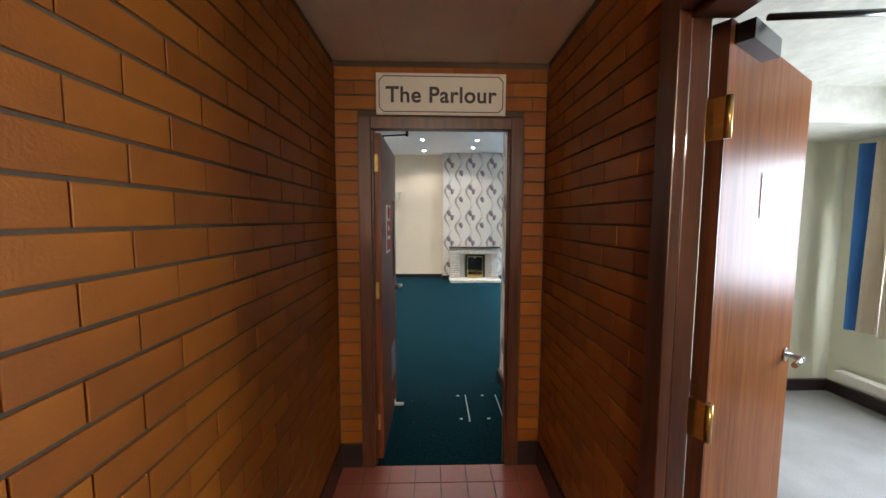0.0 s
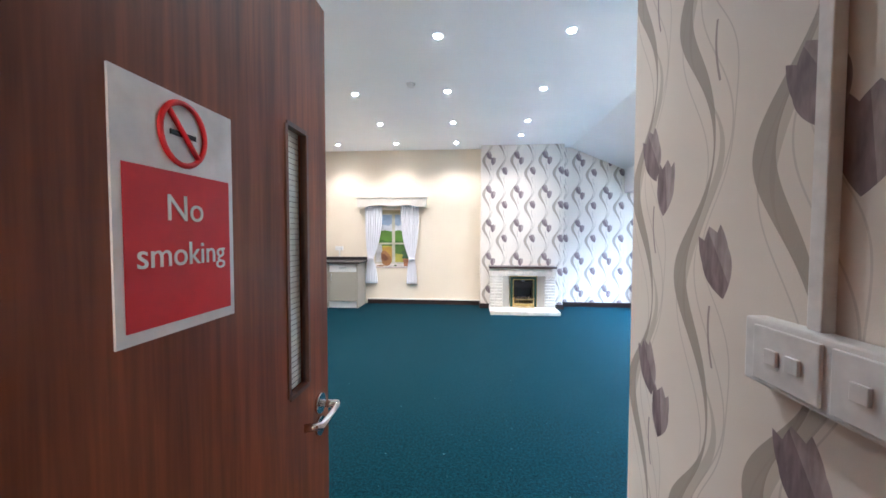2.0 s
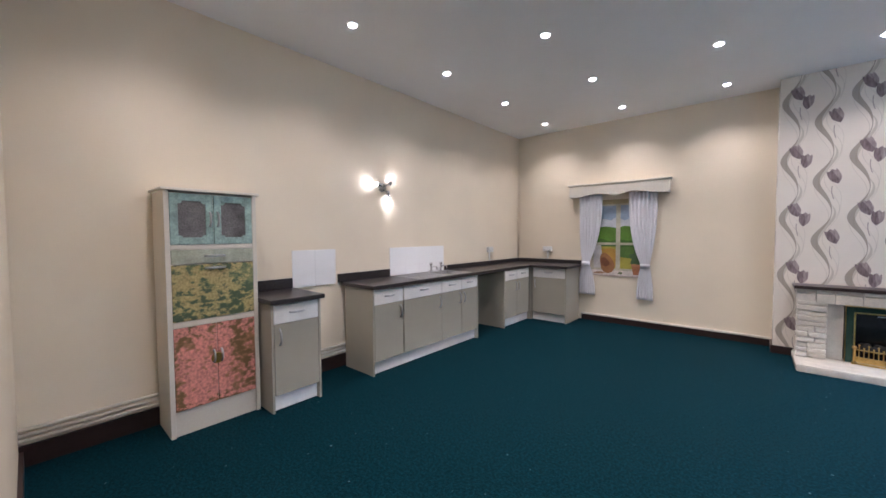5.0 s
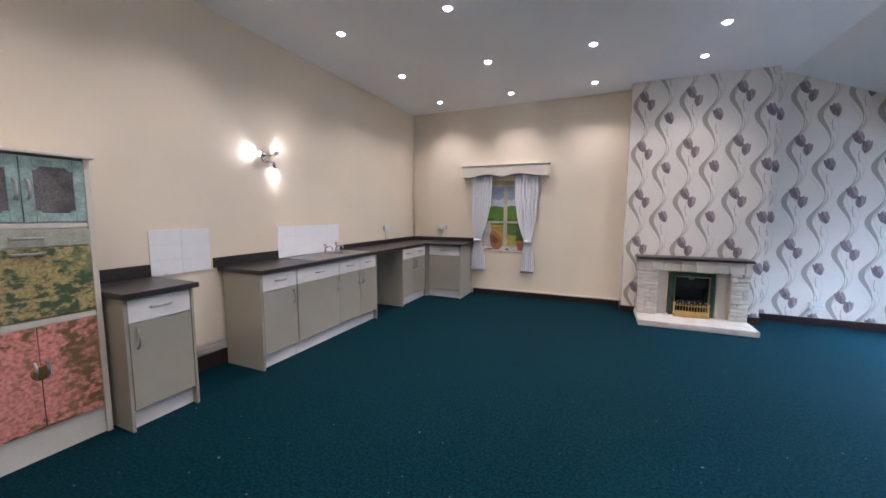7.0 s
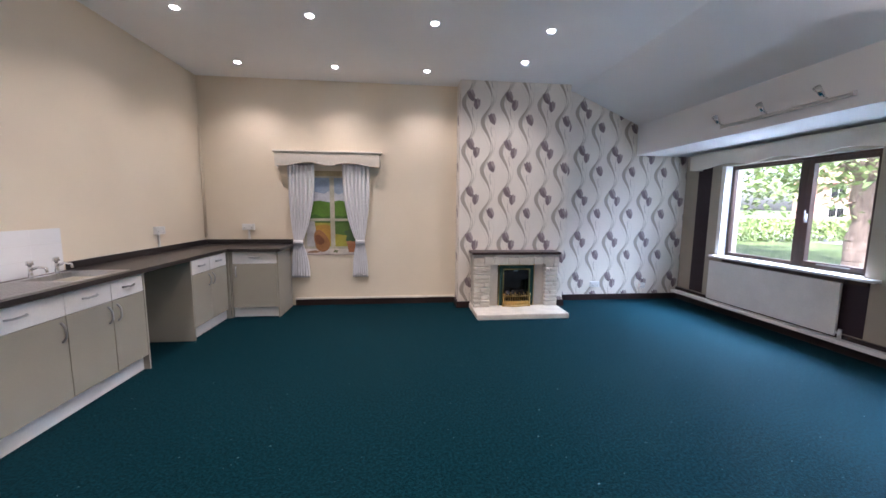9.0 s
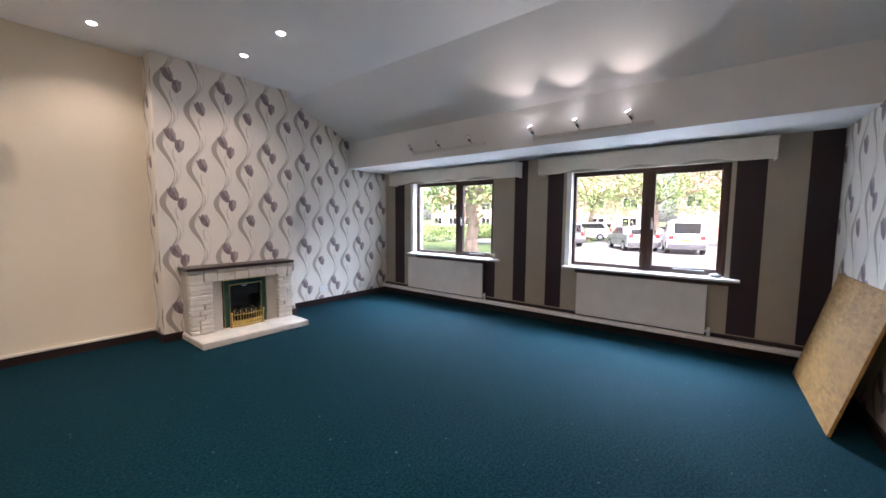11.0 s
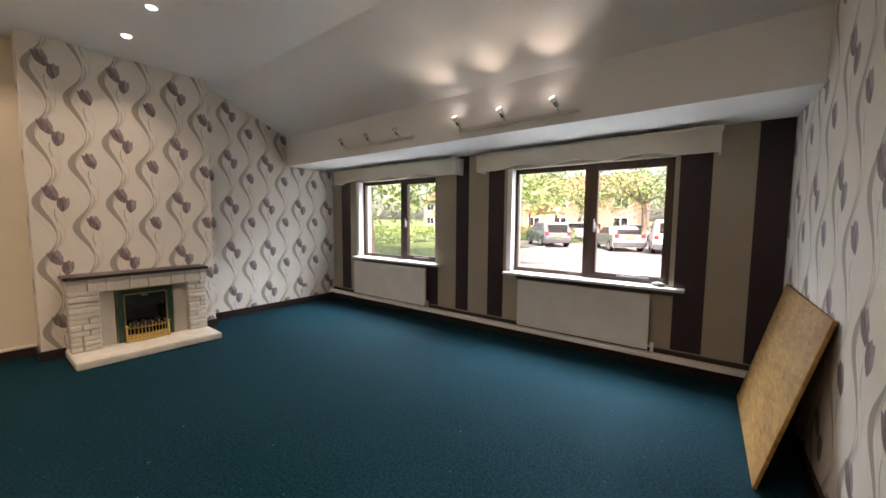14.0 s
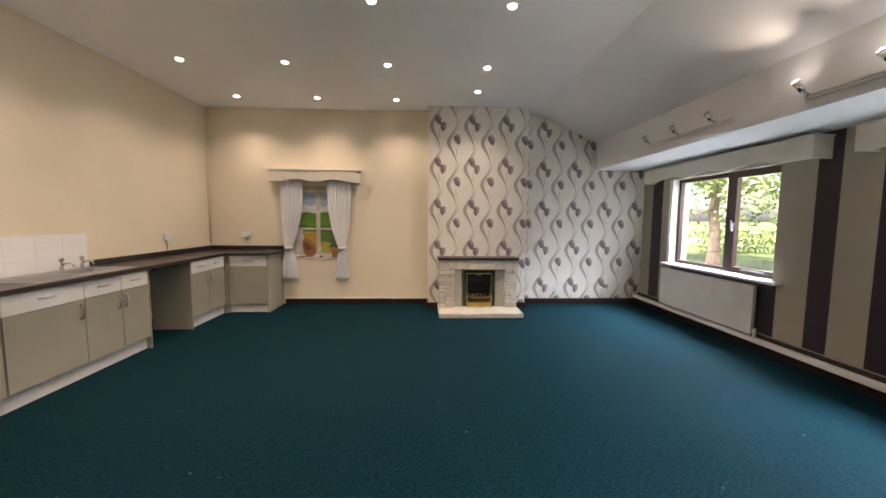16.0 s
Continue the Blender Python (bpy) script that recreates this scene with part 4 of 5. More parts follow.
    d = part("drop_flap", boxes((x1 - 0.014, x1 + 0.002, y0 + 0.032, y1 - 0.032, 0.806, 1.198), bevel=0.003), green, ob, "drop flap papered with green leaves")
    bow_handle((x1 + 0.002, ym, 1.17), (0, 1, 0), (1, 0, 0), d)


dresser()


# ---- fireplace ----
def fireplace():
    ob = thing("fireplace", (2.68, 9.6, 0), "cream painted stone fireplace with a dark mantel shelf", "fireplace")
    y = 9.93
    rnd = random.Random(4)
    bm = bmesh.new()
    prism(bm, [(2.072, 9.30), (3.297, 9.30), (3.30, 9.928), (2.07, 9.928)], "z", 0.0, 0.07)
    bmesh.ops.bevel(bm, geom=bm.edges[:], offset=0.008, segments=2, affect='EDGES')
    part("hearth", bm, STONE, ob, "cream painted stone hearth slab")
    part("core", boxes((2.10, 2.30, 9.70, y - 0.001, 0.07, 0.80), (3.10, 3.26, 9.70, y - 0.001, 0.07, 0.80), (2.30, 3.10, 9.71, y - 0.001, 0.66, 0.80)), STONE_SMOOTH, ob)
    for a, b in ((2.30, 2.44), (2.96, 3.10)):
        part("side_panel", boxes((a, b, 9.74, y - 0.001, 0.07, 0.66)), STONE_SMOOTH, ob, "smooth side panel")
    for x0, x1 in ((2.082, 2.318), (3.088, 3.282)):
        z = 0.072
        while z < 0.655:
            h = rnd.uniform(0.050, 0.060)
            cut = x0 + (x1 - x0) * rnd.choice((0.4, 0.62, 1.0, 1.0, 1.0))
            for a, b in ((x0, cut), (cut, x1)):
                if b - a > 0.02:
                    d = rnd.uniform(0.0, 0.022)
                    s = boxes((a + 0.002, b - 0.002, 9.672 - d, 9.74, z + 0.001, z + h - 0.001), bevel=0.012)
                    part("stone", s, STONE, ob)
            z += h
    x = 2.075
    while x < 3.27:
        w = min(rnd.uniform(0.13, 0.22), 3.29 - x)
        for z0, z1 in ((0.662, 0.758), (0.762, 0.80)):
            part("stone", boxes((x + 0.002, x + w - 0.002, 9.665 - rnd.uniform(0, 0.012), 9.74, z0, z1), bevel=0.005), STONE, ob)
        x += w
    part("mantel_shelf", boxes((2.060, 3.302, 9.635, y - 0.001, 0.802, 0.835), bevel=0.004), SKIRT, ob, "dark brown wooden mantel shelf")


fireplace()


def fire():
    ob = thing("electric_fire", (2.70, 9.8, 0.07), "inset electric fire with a brass grate and trim", "electric fire")
    x0, x1, y, z0, z1 = 2.455, 2.95, 9.725, 0.072, 0.645
    part("surround", boxes((x0, x0 + 0.06, y, 9.92, z0, z1), (x1 - 0.06, x1, y, 9.92, z0, z1), (x0 + 0.06, x1 - 0.06, y, 9.92, z1 - 0.06, z1), bevel=0.004), GREEN_METAL, ob, "dark green metal surround")
    part("trim", boxes((x0 + 0.055, x0 + 0.066, y - 0.006, y + 0.01, z0, z1 - 0.055), (x1 - 0.066, x1 - 0.055, y - 0.006, y + 0.01, z0, z1 - 0.055), (x0 - 0.006, x0, y - 0.006, y + 0.01, z0, z1), (x1, x1 + 0.006, y - 0.006, y + 0.01, z0, z1), (x0 - 0.014, x1 + 0.014, y - 0.008, y + 0.01, z1, z1 + 0.022), (x0 + 0.066, x1 - 0.066, y - 0.004, y + 0.01, z1 - 0.064, z1 - 0.052)), BRASS, ob, "brass trim")
    part("firebox", boxes((x0 + 0.066, x1 - 0.066, 9.88, 9.90, z0, z1 - 0.06), (x0 + 0.066, x1 - 0.066, y + 0.03, 9.88, 0.44, 0.59)), BLACK, ob)
    part("label", boxes((2.67, 2.73, y + 0.027, y + 0.03, 0.555, 0.565)), STEEL, ob)
    bm = bmesh.new()
    for k in range(22):
        a, b = (random.Random(k).uniform(x0 + 0.1, x1 - 0.1), random.Random(k + 50).uniform(9.77, 9.86))
        bmesh.ops.create_icosphere(bm, subdivisions=1, radius=0.032, matrix=pose(a, b, 0.20 + 0.02 * (k % 3), k * 20, k * 33, 0))
    part("coals", bm, mottled("black_coal", (0.02, 0.018, 0.017), 0.7, amount=0.5, coarse=20), ob)
    n = 9
    front = [Vector((2.70 + 0.19 * s, 9.69 - 0.045 * (1 - s * s), 0)) for s in [(-1 + 2 * i / (n - 1)) for i in range(n)]]
    for za, zb in ((0.073, 0.088), (0.095, 0.150), (0.215, 0.226)):
        bm = bmesh.new()
        for p, q in zip(front, front[1:]):
            v = [bm.verts.new((w.x, w.y + d, z)) for w in (p, q) for d in (0, 0.012) for z in (za, zb)]
            for f in ((0, 1, 3, 2), (4, 6, 7, 5), (0, 4, 5, 1), (2, 3, 7, 6), (0, 2, 6, 4), (1, 5, 7, 3)):
                bm.faces.new([v[i] for i in f])
        part("grate_rail", bm, BRASS, ob, "polished brass grate")
    bars = [Vector((2.70 + 0.185 * r, 9.69 - 0.045 * (1 - r * r), 0)) for r in [-1 + 2 * i / 12 for i in range(13)]]
    for k, p in enumerate(bars):
        bm = bmesh.new()
        top = 0.262 if k % 2 else 0.235
        tube(bm, p + Vector((0, 0.006, 0.145)), p + Vector((0, 0.006, top)), 0.0045, 0.0035, 8)
        bmesh.ops.create_icosphere(bm, subdivisions=1, radius=0.009, matrix=Matrix.Translation(p + Vector((0, 0.006, top + 0.006))))
        part("grate_bar", bm, BRASS, ob)
    for k, p in enumerate(bars[:-1]):
        q = (p + bars[k + 1]) / 2
        bm = bmesh.new()
        bmesh.ops.create_uvsphere(bm, u_segments=10, v_segments=6, radius=0.013, matrix=Matrix.Translation(q + Vector((0, -0.001, 0.122))))
        part("fret_boss", bm, BRASS, ob)
    for px in (2.515, 2.885):
        bm = bmesh.new()
        tube(bm, (px, 9.685, 0.072), (px, 9.685, 0.09), 0.022, 0.018, 14)
        tube(bm, (px, 9.685, 0.09), (px, 9.685, 0.225), 0.012, 0.010, 14)
        bmesh.ops.create_uvsphere(bm, u_segments=12, v_segments=8, radius=0.019, matrix=Matrix.Translation((px, 9.685, 0.24)))
        part("grate_post", bm, BRASS, ob, "turned brass post")


fire()


# ---- painted window, valance and curtains on the north wall ----
def mural():
    y = NY - 0.004
    ob = thing("wall_painting", (0.13, y, 0.76), "painting of a cottage window with hills beyond, flat on the wall", "wall painting")

    def patch(name, outline, color, lift, rough=0.6):
        bm = bmesh.new()
        prism(bm, outline, "y", y - 0.0008 * lift - 0.0008, y + 0.003)
        return part(name, bm, mottled("painted_" + name, color, rough, amount=0.2, coarse=6, fine=40, relief=0.03), ob)

    patch("sky", [(-0.25, 1.42), (0.50, 1.42), (0.50, 1.86), (-0.25, 1.86)], (0.30, 0.38, 0.50), 0)
    patch("lintel", [(-0.27, 1.86), (0.525, 1.86), (0.525, 1.93), (-0.27, 1.93)], (0.40, 0.33, 0.17), 4)
    patch("cloud", [(-0.22, 1.56), (-0.12, 1.64), (0.02, 1.61), (0.10, 1.66), (0.22, 1.60), (0.36, 1.66), (0.48, 1.58), (0.48, 1.50), (-0.22, 1.50)], (0.55, 0.56, 0.60), 1)
    patch("hill", [(-0.25, 1.20), (0.50, 1.20), (0.50, 1.46), (0.36, 1.50), (0.22, 1.52), (0.10, 1.49), (-0.05, 1.515), (-0.16, 1.50), (-0.25, 1.47)], (0.10, 0.22, 0.02), 2)
    patch("tree_line", [(-0.25, 1.20), (0.50, 1.20), (0.50, 1.30), (0.40, 1.33), (0.28, 1.29), (0.15, 1.31), (0.0, 1.28), (-0.12, 1.32), (-0.25, 1.29)], (0.055, 0.14, 0.018), 3)
    patch("meadow", [(-0.25, 0.80), (0.50, 0.80), (0.50, 1.21), (-0.25, 1.21)], (0.40, 0.36, 0.05), 2)
    patch("ochre_field", [(-0.20, 0.98), (0.11, 0.90), (0.11, 1.15), (0.02, 1.18), (-0.20, 1.14)], (0.46, 0.26, 0.04), 3)
    patch("bush", [(0.15, 1.04), (0.50, 1.00), (0.50, 1.21), (0.15, 1.21), (0.15, 1.12)], (0.09, 0.18, 0.03), 3)
    patch("painted_drape", [(-0.235, 0.86), (-0.13, 0.84), (-0.10, 0.98), (-0.125, 1.22), (-0.235, 1.225)], (0.55, 0.53, 0.52), 4)
    paint = (0.50, 0.47, 0.36)
    for x0, x1, z0, z1 in ((-0.27, -0.235, 0.80, 1.86), (0.49, 0.525, 0.80, 1.86), (-0.235, 0.49, 1.835, 1.86), (0.095, 0.158, 0.84, 1.835), (-0.235, 0.095, 1.225, 1.262), (0.158, 0.49, 1.225, 1.262), (-0.235, 0.49, 0.82, 0.86)):
        patch("glazing_bar", [(x0, z0), (x1, z0), (x1, z1), (x0, z1)], paint, 5)
    patch("sill", [(-0.30, 0.745), (0.55, 0.745), (0.50, 0.828), (-0.26, 0.828)], (0.72, 0.65, 0.60), 6)
    patch("sill_edge", [(-0.30, 0.738), (0.55, 0.738), (0.55, 0.752), (-0.30, 0.752)], (0.50, 0.40, 0.36), 7)
    blob = [(-0.02 + 0.105 * math.cos(a / 24 * math.tau) - 0.055 * max(0, math.sin(a / 24 * math.tau)), 0.90 + (0.20 if a <= 12 else 0.12) * math.sin(a / 24 * math.tau)) for a in range(24)]
    patch("russet_shape", blob, (0.33, 0.15, 0.055), 8)
    patch("shaded_side", [(p * 0.6 - 0.045, 0.97 + (q - 0.97) * 0.45) for p, q in blob], (0.20, 0.075, 0.03), 9)
    patch("ledge_shadow", [(-0.24, 0.768), (-0.10, 0.766), (-0.06, 0.79), (-0.12, 0.806), (-0.22, 0.79)], (0.36, 0.22, 0.13), 7)
    patch("dropped_leaf", [(0.12, 0.775), (0.18, 0.770), (0.20, 0.80), (0.15, 0.815)], (0.16, 0.19, 0.10), 8)
    patch("flower_pot", [(0.345, 0.775), (0.445, 0.775), (0.465, 0.90), (0.325, 0.90)], (0.36, 0.14, 0.06), 8)
    patch("pot_rim", [(0.318, 0.90), (0.472, 0.90), (0.472, 0.935), (0.318, 0.935)], (0.44, 0.19, 0.09), 9)
    leaf = [(0.40 + 0.10 * (1 + 0.22 * math.sin(a * 5.0)) * math.cos(a / 30 * math.tau), 1.03 + 0.115 * (1 + 0.22 * math.sin(a * 5.0)) * math.sin(a / 30 * math.tau)) for a in range(30)]
    patch("pot_plant", leaf, (0.07, 0.13, 0.05), 7)


mural()
ob = thing("pelmet", (0.10, 10.17, 2.0), "cream painted wooden pelmet with a wavy edge", "pelmet")
bm = bmesh.new()
prism(bm, wavy(-0.60, 0.81, 1.985, 2.165, 2, 0.05), "y", 10.112, 10.13)
part("front_board", bm, OFFWHITE, ob)
part("top_board", boxes((-0.62, 0.83, 10.10, NY, 2.165, 2.19), bevel=0.004), OFFWHITE, ob)
for x in (-0.60, 0.792):
    part("end_board", boxes((x, x + 0.018, 10.13, NY, 1.985, 2.165)), OFFWHITE, ob)


def voile(xt0, xt1, xm0, xm1, xb0, xb1):
    """A sheer curtain, gathered by a tie-back two thirds of the way down."""
    ob = thing("curtain", ((xt0 + xt1) / 2, 10.17, 0.42), "white sheer curtain gathered by a tie-back", "curtain", "sheer curtains at the painted window")
    bm = bmesh.new()
    rows, cols, zs = 40, 48, (2.02, 0.93, 0.42)
    grid = []
    for i in range(rows + 1):
        z = zs[0] + (zs[2] - zs[0]) * i / rows
        if z > zs[1]:
            s = min(1, max(0, (zs[0] - z) / (zs[0] - zs[1])))
            k = s ** 2.6
            a, b = xt0 + (xm0 - xt0) * k, xt1 + (xm1 - xt1) * k
        else:
            s = min(1, max(0, (zs[1] - z) / (zs[1] - zs[2])))
            k = 1 - (1 - s) ** 2.2
            a, b = xm0 + (xb0 - xm0) * k, xm1 + (xb1 - xm1) * k
        depth = 0.010 + 0.016 * (b - a) / abs(xt1 - xt0)
        grid.append([bm.verts.new((a + (b - a) * j / cols, 10.175 + depth * math.sin(j / cols * math.tau * 7 + 0.6 * math.sin(i * 0.2)), z)) for j in range(cols + 1)])
    for r0, r1 in zip(grid, grid[1:]):
        for j in range(cols):
            bm.faces.new((r0[j], r0[j + 1], r1[j + 1], r1[j])).smooth = True
    o = part("cloth", bm, SHEER, ob)
    md = o.modifiers.new("thick", "SOLIDIFY")
    md.thickness = 0.002
    bm = bmesh.new()
    m = (xm0 + xm1) / 2
    tube(bm, (m, 10.172, 0.905), (m, 10.172, 0.955), abs(xm1 - xm0) * 0.62, abs(xm1 - xm0) * 0.60, 16)
    for v in bm.verts:
        v.co.y = 10.172 + (v.co.y - 10.172) * 0.6
    part("tie_back", bm, SHEER, ob)


voile(-0.46, -0.10, -0.40, -0.29, -0.46, -0.20)
voile(0.28, 0.66, 0.46, 0.57, 0.40, 0.62)


# ---- fittings ----
def socket(x, y, z, facing, w=0.146, trunk=0.0):
    ob = thing("socket", (x, y, z), "white plastic double socket on the wall", "socket")
    dx, dy = facing
    def b(p0, p1, d0, d1, z0, z1):
        if dx:
            return (x + min(d0 * dx, d1 * dx), x + max(d0 * dx, d1 * dx), y + p0, y + p1, z + z0, z + z1)
        return (x + p0, x + p1, y + min(d0 * dy, d1 * dy), y + max(d0 * dy, d1 * dy), z + z0, z + z1)
    part("back_box", boxes(b(-w / 2, w / 2, 0, 0.03, -0.043, 0.043), bevel=0.003), SOCKET, ob)
    part("plate", boxes(b(-w / 2, w / 2, 0.031, 0.038, -0.043, 0.043), bevel=0.002), SOCKET, ob)
    for s in (-0.3, 0.3):
        part("switch", boxes(b(s * w - 0.008, s * w + 0.008, 0.038, 0.042, 0.008, 0.026)), PLASTIC, ob)
        part("pin_hole", boxes(b(s * w - 0.003, s * w + 0.003, 0.0385, 0.0392, -0.012, -0.004), b(s * w - 0.014, s * w - 0.008, 0.0385, 0.0392, -0.026, -0.022), b(s * w + 0.008, s * w + 0.014, 0.0385, 0.0392, -0.026, -0.022)), BLACK, ob)
    if trunk:
        part("trunking", boxes(b(-0.012, 0.012, 0, 0.014, -0.043 - trunk, -0.043)), SOCKET, ob)


socket(WX, 9.25, 1.15, (1, 0), 0.146, 0.15)
socket(-1.02, NY, 1.14, (0, -1), 0.16, 0.15)
socket(4.13, NY, 0.25, (0, -1), 0.146)
socket(4.93, NY, 0.22, (0, -1), 0.086)


def wall_spots():
    c = Vector((WX, 6.99, 1.955))
    ob = thing("wall_light", c, "chrome wall light with three small lit spots", "wall light")
    bm = bmesh.new()
    tube(bm, c, c + Vector((0.018, 0, 0)), 0.055, 0.05, 24)
    part("rose", bm, CHROME, ob)
    for dy, dz, lit in ((-0.10, 0.02, True), (0.09, 0.06, False), (0.05, -0.10, True)):
        a = c + Vector((0.018, dy * 0.3, dz * 0.3))
        b = c + Vector((0.075, dy * 0.6, dz * 0.6))
        d = Vector((-0.035, dy, dz)).normalized()
        tip = b + d * 0.055
        bm = bmesh.new()
        tube(bm, a, b, 0.006, 0.006, 8)
        tube(bm, b - d * 0.02, tip, 0.018, 0.027, 16)
        part("spot_head", bm, CHROME, ob, "small chrome spot head")
        bm = bmesh.new()
        tube(bm, tip, tip + d * 0.004, 0.022, 0.022, 16)
        part("bulb", bm, LAMP, ob)
        q = tip + d * 0.02
        spot("wall_spot_beam", q, q + d, 0.45 if lit else 0.25, 125, 1.0, 0.022, (1.0, 0.93, 0.82))


wall_spots()

ob = thing("switch_box", (2.29, 3.44, 1.2), "white surface-mounted light switch box on the wallpaper", "light switch")
part("back_box", boxes((2.252, 2.289, 3.29, 3.59, 1.155, 1.27), bevel=0.004), PLASTIC, ob)
for yy in (3.36, 3.50):
    part("plate", boxes((2.246, 2.252, yy - 0.062, yy + 0.062, 1.165, 1.26), bevel=0.002), PLASTIC, ob)
    for s in (-0.02, 0.02):
        part("rocker", boxes((2.241, 2.247, yy + s - 0.012, yy + s + 0.012, 1.20, 1.225), bevel=0.001), PLASTIC, ob)
part("conduit", boxes((2.268, 2.289, 3.462, 3.487, 1.27, CEIL), bevel=0.002), PLASTIC, ob, "white cable conduit")

ob = thing("smoke_detector", (1.036, 7.036, CEIL), "small white round smoke detector on the ceiling", "smoke detector")
bm = bmesh.new()
tube(bm, (1.036, 7.036, CEIL - 0.035), (1.036, 7.036, CEIL), 0.038, 0.05, 20)
part("body", bm, PLASTIC, ob)

ob = thing("floor_hatch", (2.05, 3.65, 0.0), "carpeted floor hatch edged with metal strip", "floor hatch")
part("edging", boxes((1.93, 1.938, 3.44, 3.85, 0.0, 0.003), (2.19, 2.198, 3.44, 3.85, 0.0, 0.003)), STEEL, ob)
for a, b in ((1.86, 3.47), (1.86, 3.83), (2.07, 3.47), (2.07, 3.83)):
    part("fixing", boxes((a, a + 0.022, b, b + 0.014, 0, 0.003)), STEEL, ob)

OSBM, tt, bb = material("oriented_strand_board", 0.7)
va = tt.nodes.new("ShaderNodeTexVoronoi")
va.inputs["Scale"].default_value = 26.0
mpp = tt.nodes.new("ShaderNodeMapping")
mpp.inputs["Scale"].default_value = (0.5, 1.0, 1.6)
coo = tt.nodes.new("ShaderNodeTexCoord")
warp = noise_tex(tt, 6.0, 3.0)
tt.links.new(coo.outputs["Object"], mpp.inputs["Vector"])
tt.links.new(mpp.outputs[0], va.inputs["Vector"])
chip = ramp(tt, va.outputs["Color"], [(0.1, (0.15, 0.068, 0.012)), (0.5, (0.27, 0.135, 0.026)), (0.9, (0.37, 0.205, 0.046))])
chip = mix(tt, 0.45, chip, ramp(tt, warp.outputs[0], [(0.35, (0.17, 0.078, 0.015)), (0.65, (0.34, 0.180, 0.040))]))
tt.links.new(chip, bb.inputs["Base Color"])
bump(tt, bb, va.outputs["Distance"], 0.3, 0.004)
board = part("chipboard_sheet", boxes((0, 1.24, -0.009, 0.009, 0, 0.98), bevel=0.002), OSBM)
tagged(board, "sheet of strand board leaning against the papered wall", "board")
board.matrix_world = Matrix.Translation((4.0, 4.452, 0.008)) @ Euler((math.asin(0.236 / 0.98), 0, radians(1.4))).to_matrix().to_4x4()

bm = bmesh.new()
bmesh.ops.create_icosphere(bm, subdivisions=3, radius=0.045)
for v in bm.verts:
    v.co = Vector((v.co.x * 0.8, v.co.y * 1.3, v.co.z * 0.55)) * (1 + 0.15 * noise.noise(v.co * 20))
ob = part("pebble", bm, mottled("grey_pebble", (0.25, 0.23, 0.21), 0.7, amount=0.3, coarse=20))
tagged(ob, "small grey stone lying on the window board", "stone")
ob.location = (5.53, 5.11, 0.818)


# ---- outside ----
GZ = -0.35
structure("ground", boxes((EX + 0.29, 900, -900, 900, GZ - 0.5, GZ), (-900, EX + 0.29, -900, -2.6, GZ - 0.5, GZ), (-900, EX + 0.29, 10.6, 900, GZ - 0.5, GZ), (-900, WX - 0.4, -2.6, 10.6, GZ - 0.5, GZ)), mottled("mown_grass", (0.075, 0.115, 0.03), 0.9, amount=0.35, coarse=0.6, fine=20, relief=0.6), "mown grass with fallen leaves", "lawn")
TARMAC = mottled("pale_worn_tarmac", (0.16, 0.155, 0.15), 0.55, amount=0.25, coarse=0.4, fine=18, relief=0.3)
structure("road", boxes((9.0, 60, -40, 13.5, GZ, GZ + 0.02), (24.0, 30.0, 13.5, 60, GZ, GZ + 0.02)), TARMAC, "worn grey tarmac car park", "car park")
structure("kerb", boxes((8.85, 9.0, -40, 13.65, GZ, GZ + 0.1), (9.0, 24, 13.5, 13.65, GZ, GZ + 0.1), bevel=0.01), mottled("concrete_kerb", (0.34, 0.33, 0.31), 0.8), "grey concrete kerb", "kerb")
LEAF = leaf_material("green_leaves", (0.085, 0.14, 0.04), (0.24, 0.33, 0.11))
BARK = mottled("grey_bark", (0.16, 0.125, 0.095), 0.9, amount=0.35, coarse=3, fine=22, relief=0.9, stretch=(1, 1, 0.3))


